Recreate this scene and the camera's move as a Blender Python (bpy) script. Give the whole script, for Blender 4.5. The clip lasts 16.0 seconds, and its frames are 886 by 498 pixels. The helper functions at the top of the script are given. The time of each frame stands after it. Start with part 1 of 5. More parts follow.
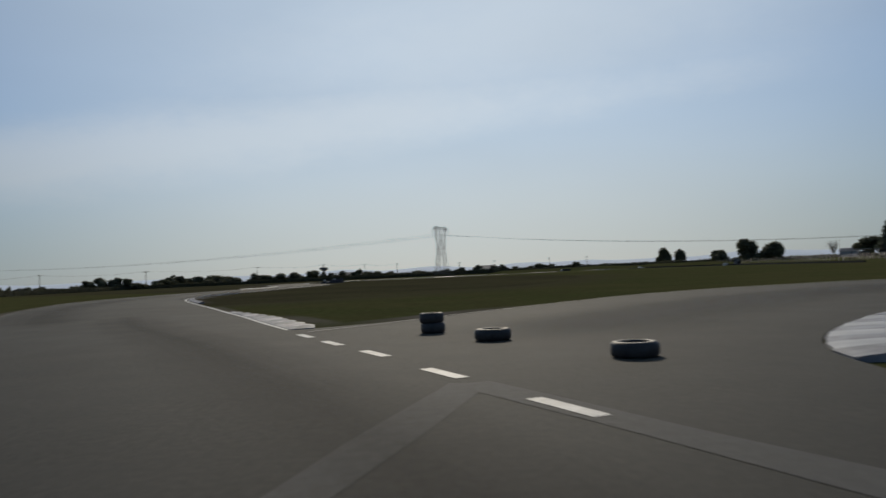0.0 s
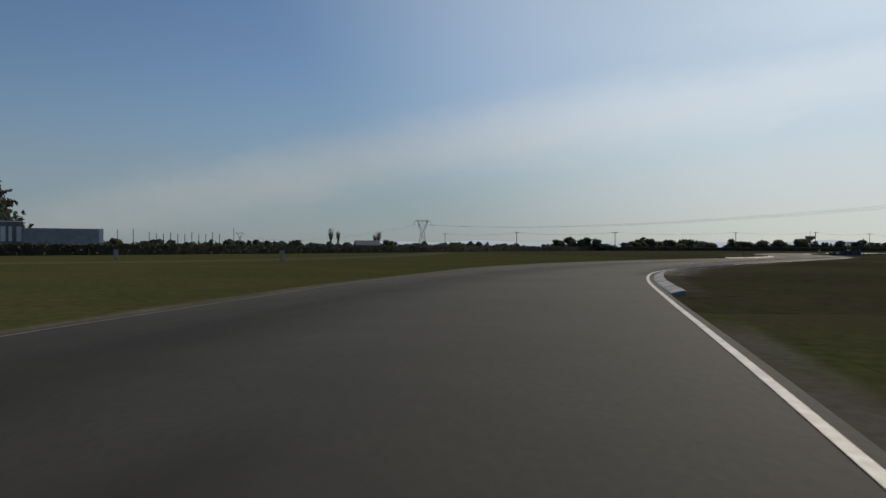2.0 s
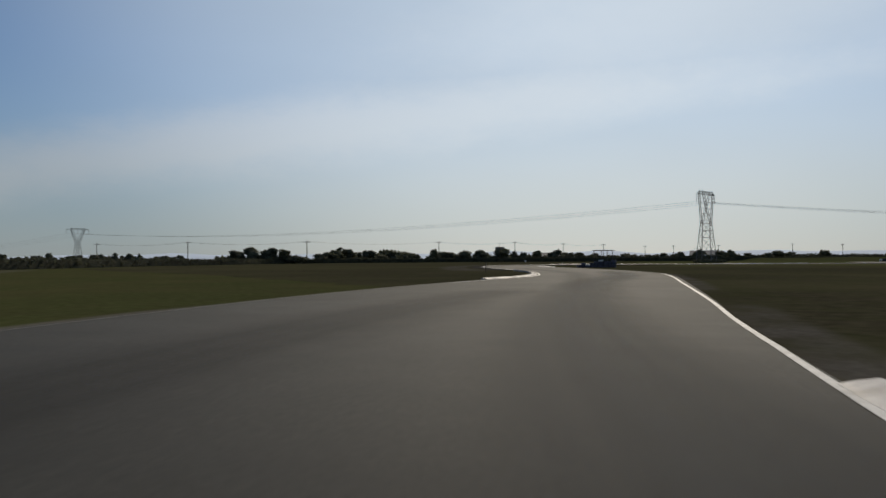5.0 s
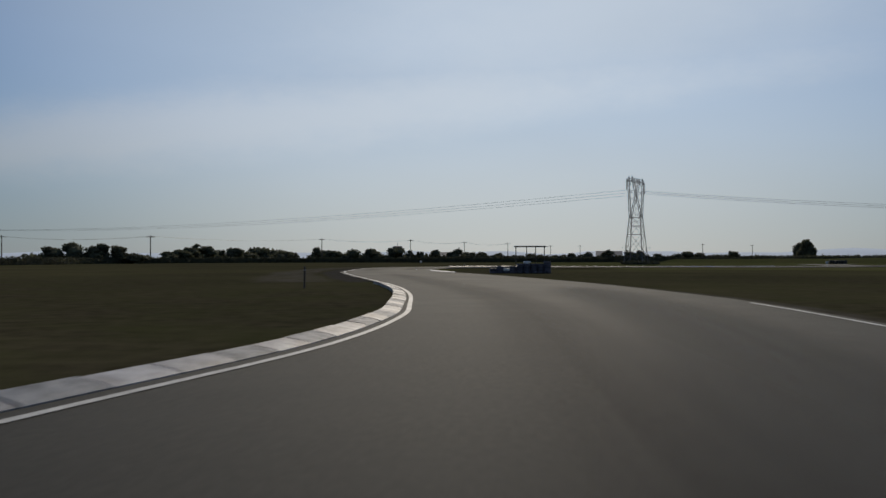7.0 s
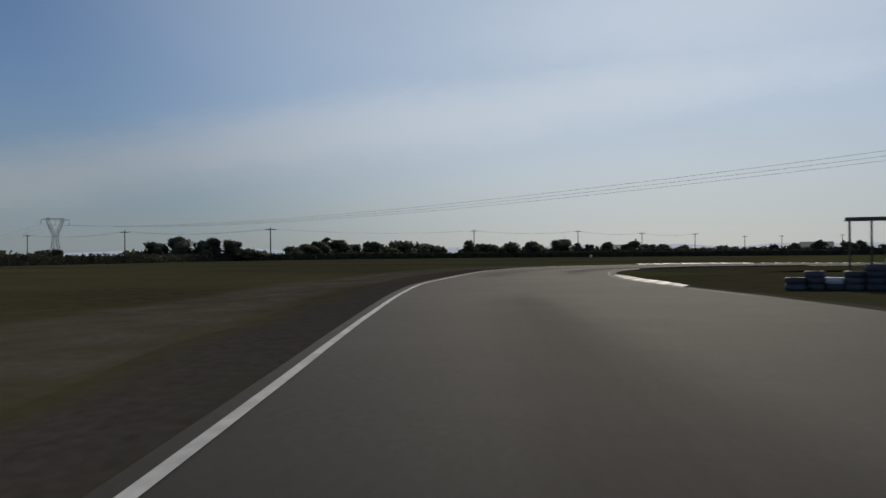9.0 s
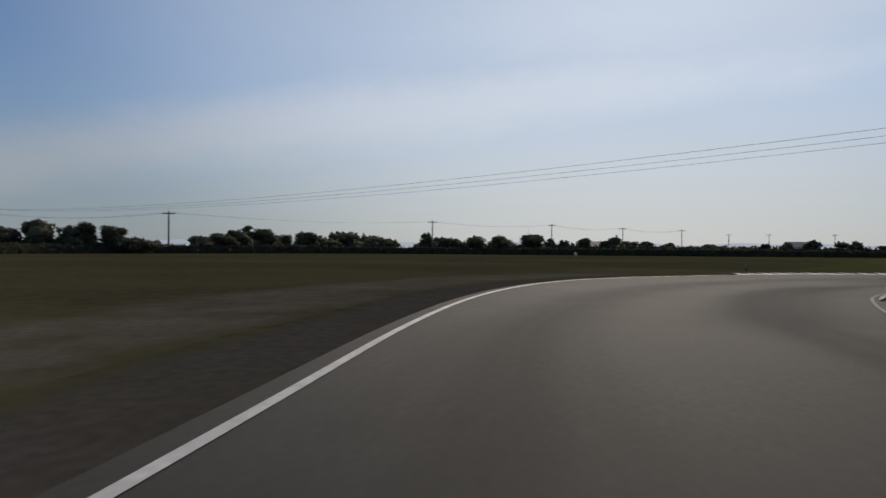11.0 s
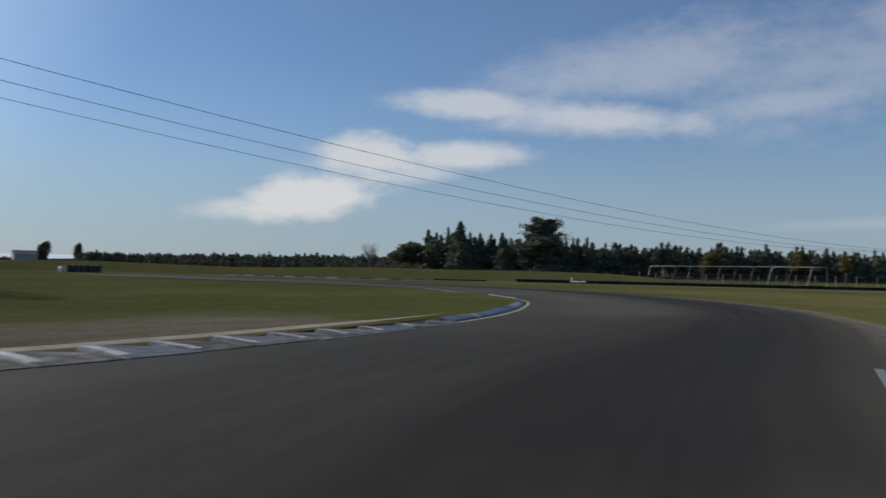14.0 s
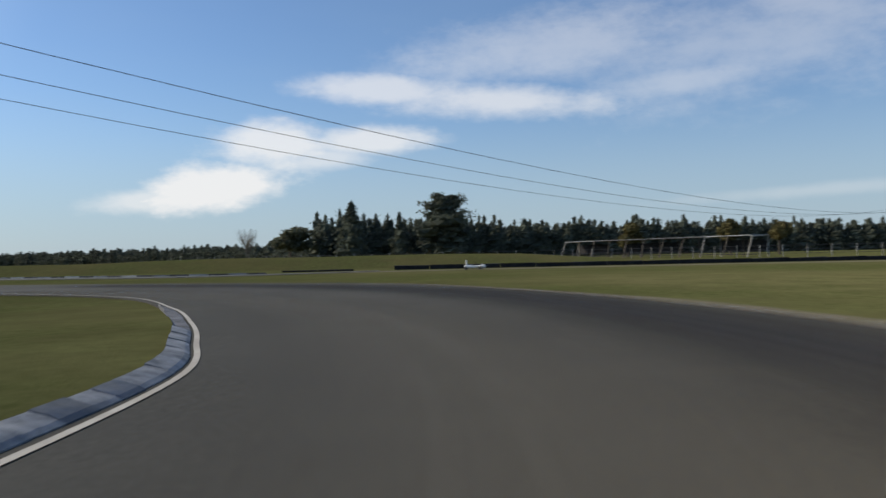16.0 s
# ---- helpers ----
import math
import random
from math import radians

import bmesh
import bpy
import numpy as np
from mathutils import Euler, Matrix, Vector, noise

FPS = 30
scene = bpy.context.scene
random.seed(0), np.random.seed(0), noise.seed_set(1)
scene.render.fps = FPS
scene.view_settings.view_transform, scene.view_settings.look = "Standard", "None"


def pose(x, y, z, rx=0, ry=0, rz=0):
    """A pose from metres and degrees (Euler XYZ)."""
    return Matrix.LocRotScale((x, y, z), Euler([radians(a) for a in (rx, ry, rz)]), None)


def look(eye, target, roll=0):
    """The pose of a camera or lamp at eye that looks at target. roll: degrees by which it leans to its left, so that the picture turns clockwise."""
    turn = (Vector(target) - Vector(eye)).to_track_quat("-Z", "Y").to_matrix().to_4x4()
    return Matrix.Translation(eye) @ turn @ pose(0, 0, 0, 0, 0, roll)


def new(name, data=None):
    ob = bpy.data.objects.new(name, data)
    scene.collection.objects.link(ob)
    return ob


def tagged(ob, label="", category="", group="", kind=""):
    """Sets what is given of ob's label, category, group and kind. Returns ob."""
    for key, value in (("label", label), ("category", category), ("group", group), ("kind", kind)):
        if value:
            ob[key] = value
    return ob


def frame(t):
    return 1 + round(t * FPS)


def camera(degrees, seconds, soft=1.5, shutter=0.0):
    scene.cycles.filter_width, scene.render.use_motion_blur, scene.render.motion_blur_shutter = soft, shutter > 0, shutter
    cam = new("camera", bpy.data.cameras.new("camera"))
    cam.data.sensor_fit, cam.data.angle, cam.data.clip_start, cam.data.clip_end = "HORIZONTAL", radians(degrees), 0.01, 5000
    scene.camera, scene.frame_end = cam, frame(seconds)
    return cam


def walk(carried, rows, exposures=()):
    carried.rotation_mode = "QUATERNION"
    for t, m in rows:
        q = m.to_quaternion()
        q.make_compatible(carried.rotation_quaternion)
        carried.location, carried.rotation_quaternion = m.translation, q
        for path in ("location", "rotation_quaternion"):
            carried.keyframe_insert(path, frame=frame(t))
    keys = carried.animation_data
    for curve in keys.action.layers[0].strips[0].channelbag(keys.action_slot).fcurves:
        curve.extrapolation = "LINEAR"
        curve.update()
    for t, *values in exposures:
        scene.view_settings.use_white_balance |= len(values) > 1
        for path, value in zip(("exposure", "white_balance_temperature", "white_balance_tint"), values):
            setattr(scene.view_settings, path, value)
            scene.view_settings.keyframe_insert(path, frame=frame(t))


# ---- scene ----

# ---- camera and its way round the circuit ----
cam = camera(59.0, 16.0, soft=1.5, shutter=0.2)
PATH = [
    (0, (0.000, 0.000, 1.200), (-0.029, 1.999, 1.261), -2.49),
    (0.3, (-0.057, 3.955, 1.200), (-0.324, 5.937, 1.241), -2.01),
    (0.5, (-0.426, 6.955, 1.200), (-0.876, 8.903, 1.232), -2.34),
    (0.7, (-1.252, 10.329, 1.200), (-1.904, 12.219, 1.240), -2.29),
    (0.9, (-2.280, 13.289, 1.200), (-3.084, 15.120, 1.229), -2.16),
    (1, (-2.795, 14.686, 1.200), (-3.627, 16.505, 1.229), -1.99),
    (1.2, (-3.879, 17.338, 1.200), (-4.827, 19.098, 1.221), -1.41),
    (1.5, (-5.722, 21.093, 1.200), (-6.826, 22.760, 1.203), -0.54),
    (2, (-9.138, 27.273, 1.200), (-10.267, 28.924, 1.194), 0.22),
    (2.5, (-12.852, 34.188, 1.200), (-13.915, 35.882, 1.193), 0.17),
    (3, (-16.002, 41.231, 1.200), (-16.960, 42.987, 1.187), 0.03),
    (3.5, (-18.782, 48.324, 1.200), (-19.626, 50.137, 1.203), -0.44),
    (4, (-21.167, 56.031, 1.200), (-21.895, 57.894, 1.200), -0.51),
    (4.5, (-23.281, 64.770, 1.200), (-23.859, 66.685, 1.204), -0.36),
    (5, (-25.256, 74.787, 1.200), (-25.698, 76.737, 1.225), -0.28),
    (5.5, (-26.600, 84.705, 1.200), (-26.949, 86.674, 1.225), -0.19),
    (6, (-27.509, 94.552, 1.200), (-27.787, 96.533, 1.225), -0.12),
    (6.5, (-28.104, 104.368, 1.200), (-28.328, 106.355, 1.225), -0.06),
    (7, (-28.497, 114.189, 1.200), (-28.689, 116.180, 1.224), -0.01),
    (7.5, (-28.870, 124.054, 1.200), (-29.072, 126.043, 1.224), 0.03),
    (8, (-29.765, 133.994, 1.200), (-30.089, 135.968, 1.217), -0.34),
    (8.5, (-31.574, 143.629, 1.200), (-32.066, 145.567, 1.214), -0.77),
    (9, (-33.627, 152.948, 1.200), (-34.236, 154.853, 1.211), -0.46),
    (9.5, (-35.995, 161.929, 1.200), (-36.663, 163.815, 1.207), -0.21),
    (10, (-38.467, 170.629, 1.200), (-39.149, 172.509, 1.204), 0.02),
    (10.5, (-40.804, 179.104, 1.200), (-41.448, 180.997, 1.201), 0.24),
    (11, (-42.668, 187.437, 1.200), (-43.179, 189.370, 1.198), 0.50),
    (11.5, (-43.415, 195.760, 1.200), (-43.582, 197.753, 1.198), 0.67),
    (12, (-42.123, 203.829, 1.200), (-41.726, 205.789, 1.201), 0.76),
    (12.2, (-40.989, 206.882, 1.200), (-40.377, 208.786, 1.198), 0.98),
    (12.5, (-38.769, 211.172, 1.200), (-37.903, 212.975, 1.202), 0.66),
    (12.7, (-37.272, 213.625, 1.200), (-36.231, 215.332, 1.193), 0.56),
    (13, (-34.738, 216.685, 1.200), (-33.422, 218.191, 1.219), 0.68),
    (13.2, (-33.000, 218.307, 1.200), (-31.544, 219.678, 1.233), 1.17),
    (13.5, (-30.313, 220.352, 1.200), (-28.688, 221.518, 1.235), 1.59),
    (14, (-25.028, 222.919, 1.200), (-23.181, 223.683, 1.252), 1.29),
    (14.5, (-19.227, 224.494, 1.200), (-17.276, 224.935, 1.248), 1.71),
    (15, (-13.465, 225.337, 1.200), (-11.482, 225.592, 1.245), 1.41),
    (15.5, (-7.735, 225.945, 1.200), (-5.753, 226.211, 1.225), -0.20),
    (16, (-1.919, 226.863, 1.200), (0.002, 227.418, 1.213), -1.25),
]
walk(cam, [(t, look(eye, target, roll)) for t, eye, target, roll in PATH],
     exposures=[(0.0, -0.97, 6950, 10), (0.5, -1.0, 6950, 10), (1.0, -1.14, 7050, 10), (1.5, -1.0, 7100, 10), (2.0, -0.83, 7150, 10), (3.0, -0.80, 7200, 11), (5.0, -0.86, 7150, 11), (7.5, -1.07, 6900, 12),
                (8.5, -1.07, 6950, 12), (11.0, -0.90, 7000, 15), (12.0, -0.96, 6850, 13), (12.5, -0.96, 6800, 11), (13.0, -0.80, 6750, 10), (13.5, -0.57, 6750, 10), (14.5, -0.18, 6700, 10), (15.5, -0.03, 6700, 10), (16.0, 0.04, 6800, 10)])


# ---- sky and sun ----
SUN_EL = radians(31.0)


def sky_world():
    world = bpy.data.worlds.new("sky")
    scene.world = world
    world.use_nodes = True
    nt = world.node_tree
    nt.nodes.clear()
    N, L = nt.nodes.new, nt.links.new

    def math_(op, a, b=None, clamp=False):
        n = N("ShaderNodeMath")
        n.operation, n.use_clamp = op, clamp
        for i, v in enumerate((a, b)):
            if v is None:
                continue
            if isinstance(v, (int, float)):
                n.inputs[i].default_value = v
            else:
                L(v, n.inputs[i])
        return n.outputs[0]

    def dot(vec, d):
        n = N("ShaderNodeVectorMath")
        n.operation = "DOT_PRODUCT"
        L(vec, n.inputs[0])
        n.inputs[1].default_value = d
        return n.outputs["Value"]

    out, bg, sky = N("ShaderNodeOutputWorld"), N("ShaderNodeBackground"), N("ShaderNodeTexSky")
    sky.sky_type, sky.sun_disc = "NISHITA", False
    sky.sun_elevation, sky.sun_rotation = SUN_EL, 0.0
    sky.air_density, sky.dust_density, sky.ozone_density = 1.0, 0.45, 3.0
    way = N("ShaderNodeTexCoord").outputs["Generated"]

    def streaks(scale, stretch, detail, rough, shift):
        m = N("ShaderNodeMapping")
        m.inputs["Scale"].default_value, m.inputs["Location"].default_value = (scale, scale, scale * stretch), (shift, shift, 0)
        m.inputs["Rotation"].default_value = (0.12, -0.2, 0)
        n = N("ShaderNodeTexNoise")
        n.inputs["Scale"].default_value, n.inputs["Detail"].default_value, n.inputs["Roughness"].default_value = 1.0, detail, rough
        L(way, m.inputs["Vector"])
        L(m.outputs[0], n.inputs["Vector"])
        return n.outputs["Fac"]

    wisp, fine = streaks(7.0, 3.0, 6, 0.62, 3.0), streaks(24.0, 1.8, 6, 0.66, 9.0)
    broad = streaks(2.6, 3.6, 3, 0.5, 5.0)

    def cloud(az, el, half_w, half_h, tilt, edge, amount, ragged):
        """A cloud round a direction: yaw to the left of +y and height in degrees, half its size in degrees, its lean."""
        a, e, s = radians(az), radians(el), radians(tilt)
        c = Vector((-math.sin(a) * math.cos(e), math.cos(a) * math.cos(e), math.sin(e)))
        r = Vector((math.cos(a), math.sin(a), 0))
        u = r.cross(c)
        r, u = r * math.cos(s) + u * math.sin(s), u * math.cos(s) - r * math.sin(s)
        front = math_("MAXIMUM", dot(way, c), 0.05)
        x = math_("DIVIDE", math_("DIVIDE", dot(way, r), front), math.tan(radians(half_w)))
        y = math_("DIVIDE", math_("DIVIDE", dot(way, u), front), math.tan(radians(half_h)))
        d = math_("SQRT", math_("ADD", math_("MULTIPLY", x, x), math_("MULTIPLY", y, y)))
        d = math_("ADD", d, math_("MULTIPLY", math_("SUBTRACT", wisp, 0.5), ragged))
        d = math_("ADD", d, math_("MULTIPLY", math_("SUBTRACT", fine, 0.5), ragged * 0.7))
        m = N("ShaderNodeMapRange")
        m.interpolation_type = "SMOOTHSTEP"
        L(d, m.inputs["Value"])
        for k, v in (("From Min", 1.0 + edge), ("From Max", 1.0 - edge), ("To Min", 0.0), ("To Max", amount)):
            m.inputs[k].default_value = v
        return math_("MULTIPLY", m.outputs[0], math_("GREATER_THAN", dot(way, c), 0.2))

    glow = N("ShaderNodeMapRange")
    glow.interpolation_type = "SMOOTHSTEP"
    L(dot(way, (0, math.cos(SUN_EL), math.sin(SUN_EL))), glow.inputs["Value"])
    for k, v in (("From Min", GLOW_EDGE), ("From Max", 1.0), ("To Min", 0.0), ("To Max", 1.0)):
        glow.inputs[k].default_value = v

    def sunward(away, towards):
        n = N("ShaderNodeMix")
        n.data_type = "RGBA"
        L(glow.outputs[0], n.inputs["Factor"])
        n.inputs["A"].default_value, n.inputs["B"].default_value = away, towards
        return n.outputs["Result"]

    # pale haze that thickens towards the horizon
    low = N("ShaderNodeMapRange")
    low.interpolation_type = "SMOOTHERSTEP"
    L(dot(way, (0, 0, 1)), low.inputs["Value"])
    for k, v in (("From Min", 0.0), ("From Max", 0.24), ("To Min", HAZE), ("To Max", 0.0)):
        low.inputs[k].default_value = v
    haze = N("ShaderNodeMix")
    haze.data_type = "RGBA"
    L(low.outputs[0], haze.inputs["Factor"])
    L(sunward(HAZE_COLOUR, HAZE_SUNWARD), haze.inputs["B"])
    parts = [cloud(*row) for row in CLOUDS]
    total = parts[0]
    for p in parts[1:]:
        total = math_("MAXIMUM", total, p)
    veil = N("ShaderNodeMapRange")
    L(broad, veil.inputs["Value"])
    for k, v in (("From Min", 0.35), ("From Max", 0.72), ("To Min", VEIL[0]), ("To Max", VEIL[1])):
        veil.inputs[k].default_value = v
    mix, thin = N("ShaderNodeMix"), N("ShaderNodeMix")
    mix.data_type = thin.data_type = "RGBA"
    L(total, mix.inputs["Factor"])
    L(veil.outputs[0], thin.inputs["Factor"])
    tint = N("ShaderNodeMix")
    tint.data_type, tint.blend_type = "RGBA", "MULTIPLY"
    tint.inputs["Factor"].default_value = 1.0
    L(sky.outputs[0], tint.inputs["A"])
    tint.inputs["B"].default_value = SKY_TINT
    bright = N("ShaderNodeMix")
    bright.data_type = "RGBA"
    L(math_("MULTIPLY", glow.outputs[0], AUREOLE), bright.inputs["Factor"])
    L(tint.outputs["Result"], bright.inputs["A"])
    bright.inputs["B"].default_value = AUREOLE_COLOUR
    L(bright.outputs["Result"], thin.inputs["A"])
    thin.inputs["B"].default_value = VEIL_COLOUR
    L(thin.outputs["Result"], haze.inputs["A"])
    L(haze.outputs["Result"], mix.inputs["A"])
    L(sunward(CLOUD_COLOUR, CLOUD_SUNWARD), mix.inputs["B"])
    L(mix.outputs["Result"], bg.inputs["Color"])
    bg.inputs["Strength"].default_value = SKY_STRENGTH
    L(bg.outputs[0], out.inputs["Surface"])


# yaw, height, half width, half height, lean, edge, amount, raggedness
CLOUDS = [
    (-57.6, 5.0, 4.6, 1.5, 9, 0.4, 0.85, 1.5),
    (-53.2, 4.1, 3.2, 0.7, 4, 0.6, 0.6, 1.3),
    (-62.0, 7.9, 3.6, 1.6, -2, 0.5, 0.75, 1.6),
    (-68.6, 8.3, 4.4, 0.85, 2, 0.55, 0.7, 1.4),
    (-65.0, 7.0, 3.2, 0.7, 4, 0.6, 0.55, 1.3),
    (-69.6, 11.9, 4.6, 0.9, -2, 0.6, 0.6, 1.4),
    (-78.4, 11.0, 7.2, 1.1, -3, 0.65, 0.6, 1.5),
    (-83.0, 14.6, 9.0, 1.8, 5, 0.95, 0.34, 2.2),
    (-94.0, 13.8, 10.5, 2.9, 2, 1.0, 0.27, 2.4),
    (-91.5, 11.8, 5.2, 1.0, 3, 0.9, 0.34, 1.8),
    (-98.8, 16.0, 4.2, 1.6, 2, 0.9, 0.3, 2.0),
    (-99.5, 3.7, 6.5, 0.35, 2, 0.9, 0.2, 1.4),
    (24.0, 9.0, 36.0, 2.0, 9, 0.85, 0.34, 1.0),
    (-4.0, 17.0, 15.0, 4.0, 6, 1.0, 0.22, 1.0),
]
HAZE, HAZE_COLOUR = 0.66, (3.75, 4.9, 6.2, 1)
HAZE_SUNWARD, CLOUD_SUNWARD = (13.0, 13.6, 13.6, 1), (15.2, 16.5, 17.6, 1)
GLOW_EDGE, AUREOLE, AUREOLE_COLOUR = 0.69, 0.66, (10.8, 13.4, 16.2, 1)  # the bright hazy sky round the sun
VEIL, SKY_STRENGTH = (0.05, 0.14), 0.10
SKY_TINT, CLOUD_COLOUR, VEIL_COLOUR = (0.80, 0.98, 1.2, 1), (8.8, 8.9, 9.1, 1), (3.5, 4.9, 6.5, 1)
sky_world()
sun = new("sun", bpy.data.lights.new("sun", "SUN"))
sun.data.energy, sun.data.angle, sun.data.color = 4.5, radians(0.6), (1.0, 0.91, 0.76)
sun.matrix_world = Matrix.Translation((0, 0, 60)) @ Matrix.Rotation(SUN_EL - math.pi / 2, 4, "X")


# ---- materials ----
def material(name, dark, light, scale=1.0, rough=0.8, bump=0.0, bump_scale=None, metal=0.0, blotch=None, blotch_scale=0.1,
             blotch_amount=0.5, mid=None, per_object=0.0, spec=0.5, island=0.0, through_light=0.0, matt=0.0, over=None):
    """Two noises, one fine and one broad, mix the colours; a third lifts the surface. blotch: the colour of broad worn or stained areas.
    over: colour, most and least of what lies over it along the middle of a strip, broken up and thinning out towards its sides."""
    m = bpy.data.materials.new(name)
    m.use_nodes = True
    nt = m.node_tree
    N, L = nt.nodes.new, nt.links.new
    b = nt.nodes["Principled BSDF"]
    where = N("ShaderNodeNewGeometry").outputs["Position"]

    def noise_(s, detail, r=0.6):
        n = N("ShaderNodeTexNoise")
        n.inputs["Scale"].default_value, n.inputs["Detail"].default_value, n.inputs["Roughness"].default_value = s, detail, r
        L(where, n.inputs["Vector"])
        return n.outputs["Fac"]

    def mixed(fac, a, c):
        x = N("ShaderNodeMix")
        x.data_type = "RGBA"
        L(fac, x.inputs["Factor"])
        for sock, v in ((x.inputs["A"], a), (x.inputs["B"], c)):
            if isinstance(v, tuple):
                sock.default_value = (*v, 1)
            else:
                L(v, sock)
        return x.outputs["Result"]

    def ramp(fac, lo, hi, top=1.0):
        r = N("ShaderNodeMapRange")
        L(fac, r.inputs["Value"])
        r.inputs["From Min"].default_value, r.inputs["From Max"].default_value, r.inputs["To Max"].default_value = lo, hi, top
        return r.outputs[0]

    colour = mixed(ramp(noise_(scale, 6), 0.3, 0.7), dark, light)
    if blotch:
        colour = mixed(ramp(noise_(blotch_scale, 4), 0.42, 0.66, blotch_amount), colour, blotch)
    if mid:
        colour = mixed(ramp(noise_(mid[1], 5, 0.65), 0.4, 0.68, mid[2]), colour, mid[0])
    for source, amount in (("object", per_object), ("island", island)):
        if not amount:
            continue
        rnd = N("ShaderNodeObjectInfo").outputs["Random"] if source == "object" else N("ShaderNodeNewGeometry").outputs["Random Per Island"]
        h = N("ShaderNodeHueSaturation")
        L(ramp(rnd, 0, 1), h.inputs["Value"])
        r = h.inputs["Value"].links[0].from_node
        r.inputs["To Min"].default_value, r.inputs["To Max"].default_value = 1 - amount, 1 + amount
        L(colour, h.inputs["Color"])
        colour = h.outputs[0]
    if over:
        across, along, wear, times = N("ShaderNodeAttribute"), N("ShaderNodeAttribute"), N("ShaderNodeTexNoise"), N("ShaderNodeMath")
        across.attribute_name, along.attribute_name, times.operation = "across", "along", "MULTIPLY"
        wear.inputs["Scale"].default_value, wear.inputs["Detail"].default_value = 1.0, 5
        L(along.outputs["Vector"], wear.inputs["Vector"])
        hill = N("ShaderNodeMapRange")
        hill.interpolation_type = "SMOOTHSTEP"
        L(across.outputs["Fac"], hill.inputs["Value"])
        patchy = ramp(wear.outputs["Fac"], 0.3, 0.7, over[1])
        patchy.node.inputs["To Min"].default_value = over[2]
        L(hill.outputs[0], times.inputs[0])
        L(patchy, times.inputs[1])
        colour = mixed(times.outputs[0], colour, mixed(ramp(noise_(6.0, 6), 0.3, 0.7), tuple(0.75 * c for c in over[0]), tuple(1.25 * c for c in over[0])))
    L(colour, b.inputs["Base Color"])
    if through_light:
        t, x = N("ShaderNodeBsdfTranslucent"), N("ShaderNodeMixShader")
        L(colour, t.inputs["Color"])
        x.inputs["Fac"].default_value = through_light
        L(b.outputs[0], x.inputs[1])
        L(t.outputs[0], x.inputs[2])
        L(x.outputs[0], nt.nodes["Material Output"].inputs["Surface"])
    b.inputs["Metallic"].default_value = metal
    b.inputs["Diffuse Roughness"].default_value = matt
    b.inputs["Specular IOR Level"].default_value = spec
    rr = N("ShaderNodeMapRange")
    L(noise_(scale * 2.3, 3), rr.inputs["Value"])
    rr.inputs["To Min"].default_value, rr.inputs["To Max"].default_value = max(0.05, rough - 0.12), min(1.0, rough + 0.1)
    L(rr.outputs[0], b.inputs["Roughness"])
    if bump:
        bn = N("ShaderNodeBump")
        bn.inputs["Strength"].default_value, bn.inputs["Distance"].default_value = min(1.0, bump), 0.02
        L(noise_(bump_scale or scale * 3, 5), bn.inputs["Height"])
        L(bn.outputs[0], b.inputs["Normal"])
    return m


ASPHALT = material("asphalt", (0.042, 0.0368, 0.0266), (0.082, 0.0725, 0.0525), 11.0, 0.86, 0.2, 80, blotch=(0.098, 0.0866, 0.063), blotch_scale=0.13, blotch_amount=0.65, mid=((0.053, 0.047, 0.0364), 0.7, 0.55), spec=0.2, matt=0.9)
PATCH = material("patched_asphalt", (0.088, 0.081, 0.066), (0.130, 0.120, 0.098), 8.0, 0.87, 0.4, 45, blotch=(0.105, 0.10, 0.09), blotch_scale=0.8, spec=0.3, matt=0.8)
TURF = dict(rough=0.95, bump=0.7, spec=0.0, matt=0.45)
GRASS_LOOK = dict(TURF, dark=(0.056, 0.064, 0.022), light=(0.115, 0.120, 0.046), scale=3.2, bump_scale=14, blotch=(0.128, 0.104, 0.048), blotch_scale=0.11, blotch_amount=0.55, mid=((0.082, 0.073, 0.034), 0.5, 0.6))
DRY_LOOK = dict(TURF, dark=(0.048, 0.042, 0.025), light=(0.098, 0.083, 0.050), scale=1.7, bump_scale=12, blotch=(0.122, 0.108, 0.054), blotch_scale=0.035, blotch_amount=0.75, mid=((0.068, 0.071, 0.028), 0.35, 0.6))
MOWN_LOOK = dict(TURF, dark=(0.060, 0.069, 0.023), light=(0.120, 0.128, 0.048), scale=3.2, bump_scale=14, blotch=(0.150, 0.134, 0.062), blotch_scale=0.07, blotch_amount=0.65, mid=((0.082, 0.075, 0.033), 0.4, 0.6))
GRASS, DRY_GRASS, MOWN_GRASS = material("grass", **GRASS_LOOK), material("dry_grass", **DRY_LOOK), material("mown_grass", **MOWN_LOOK)
DRYING = material("grass_turning_dry", **GRASS_LOOK, over=((0.092, 0.080, 0.047), 1.0, 0.75))
BARE = ((0.185, 0.160, 0.132), 1.0, 0.35)
EARTH_IN_GRASS, EARTH_IN_DRY, EARTH_IN_MOWN = material("earth_in_grass", **GRASS_LOOK, over=BARE), material("earth_in_dry_grass", **DRY_LOOK, over=((0.150, 0.130, 0.108), 0.85, 0.15)), material("earth_in_mown_grass", **MOWN_LOOK, over=BARE)
YELLOWED = material("yellowed_grass", **MOWN_LOOK, over=((0.170, 0.150, 0.070), 0.7, 0.1))
ACCESS = material("trodden_track", **GRASS_LOOK, over=((0.15, 0.134, 0.10), 0.8, 0.3))
SHOULDER = material("crumbling_asphalt", **DRY_LOOK, over=((0.082, 0.072, 0.064), 1.0, 0.6))
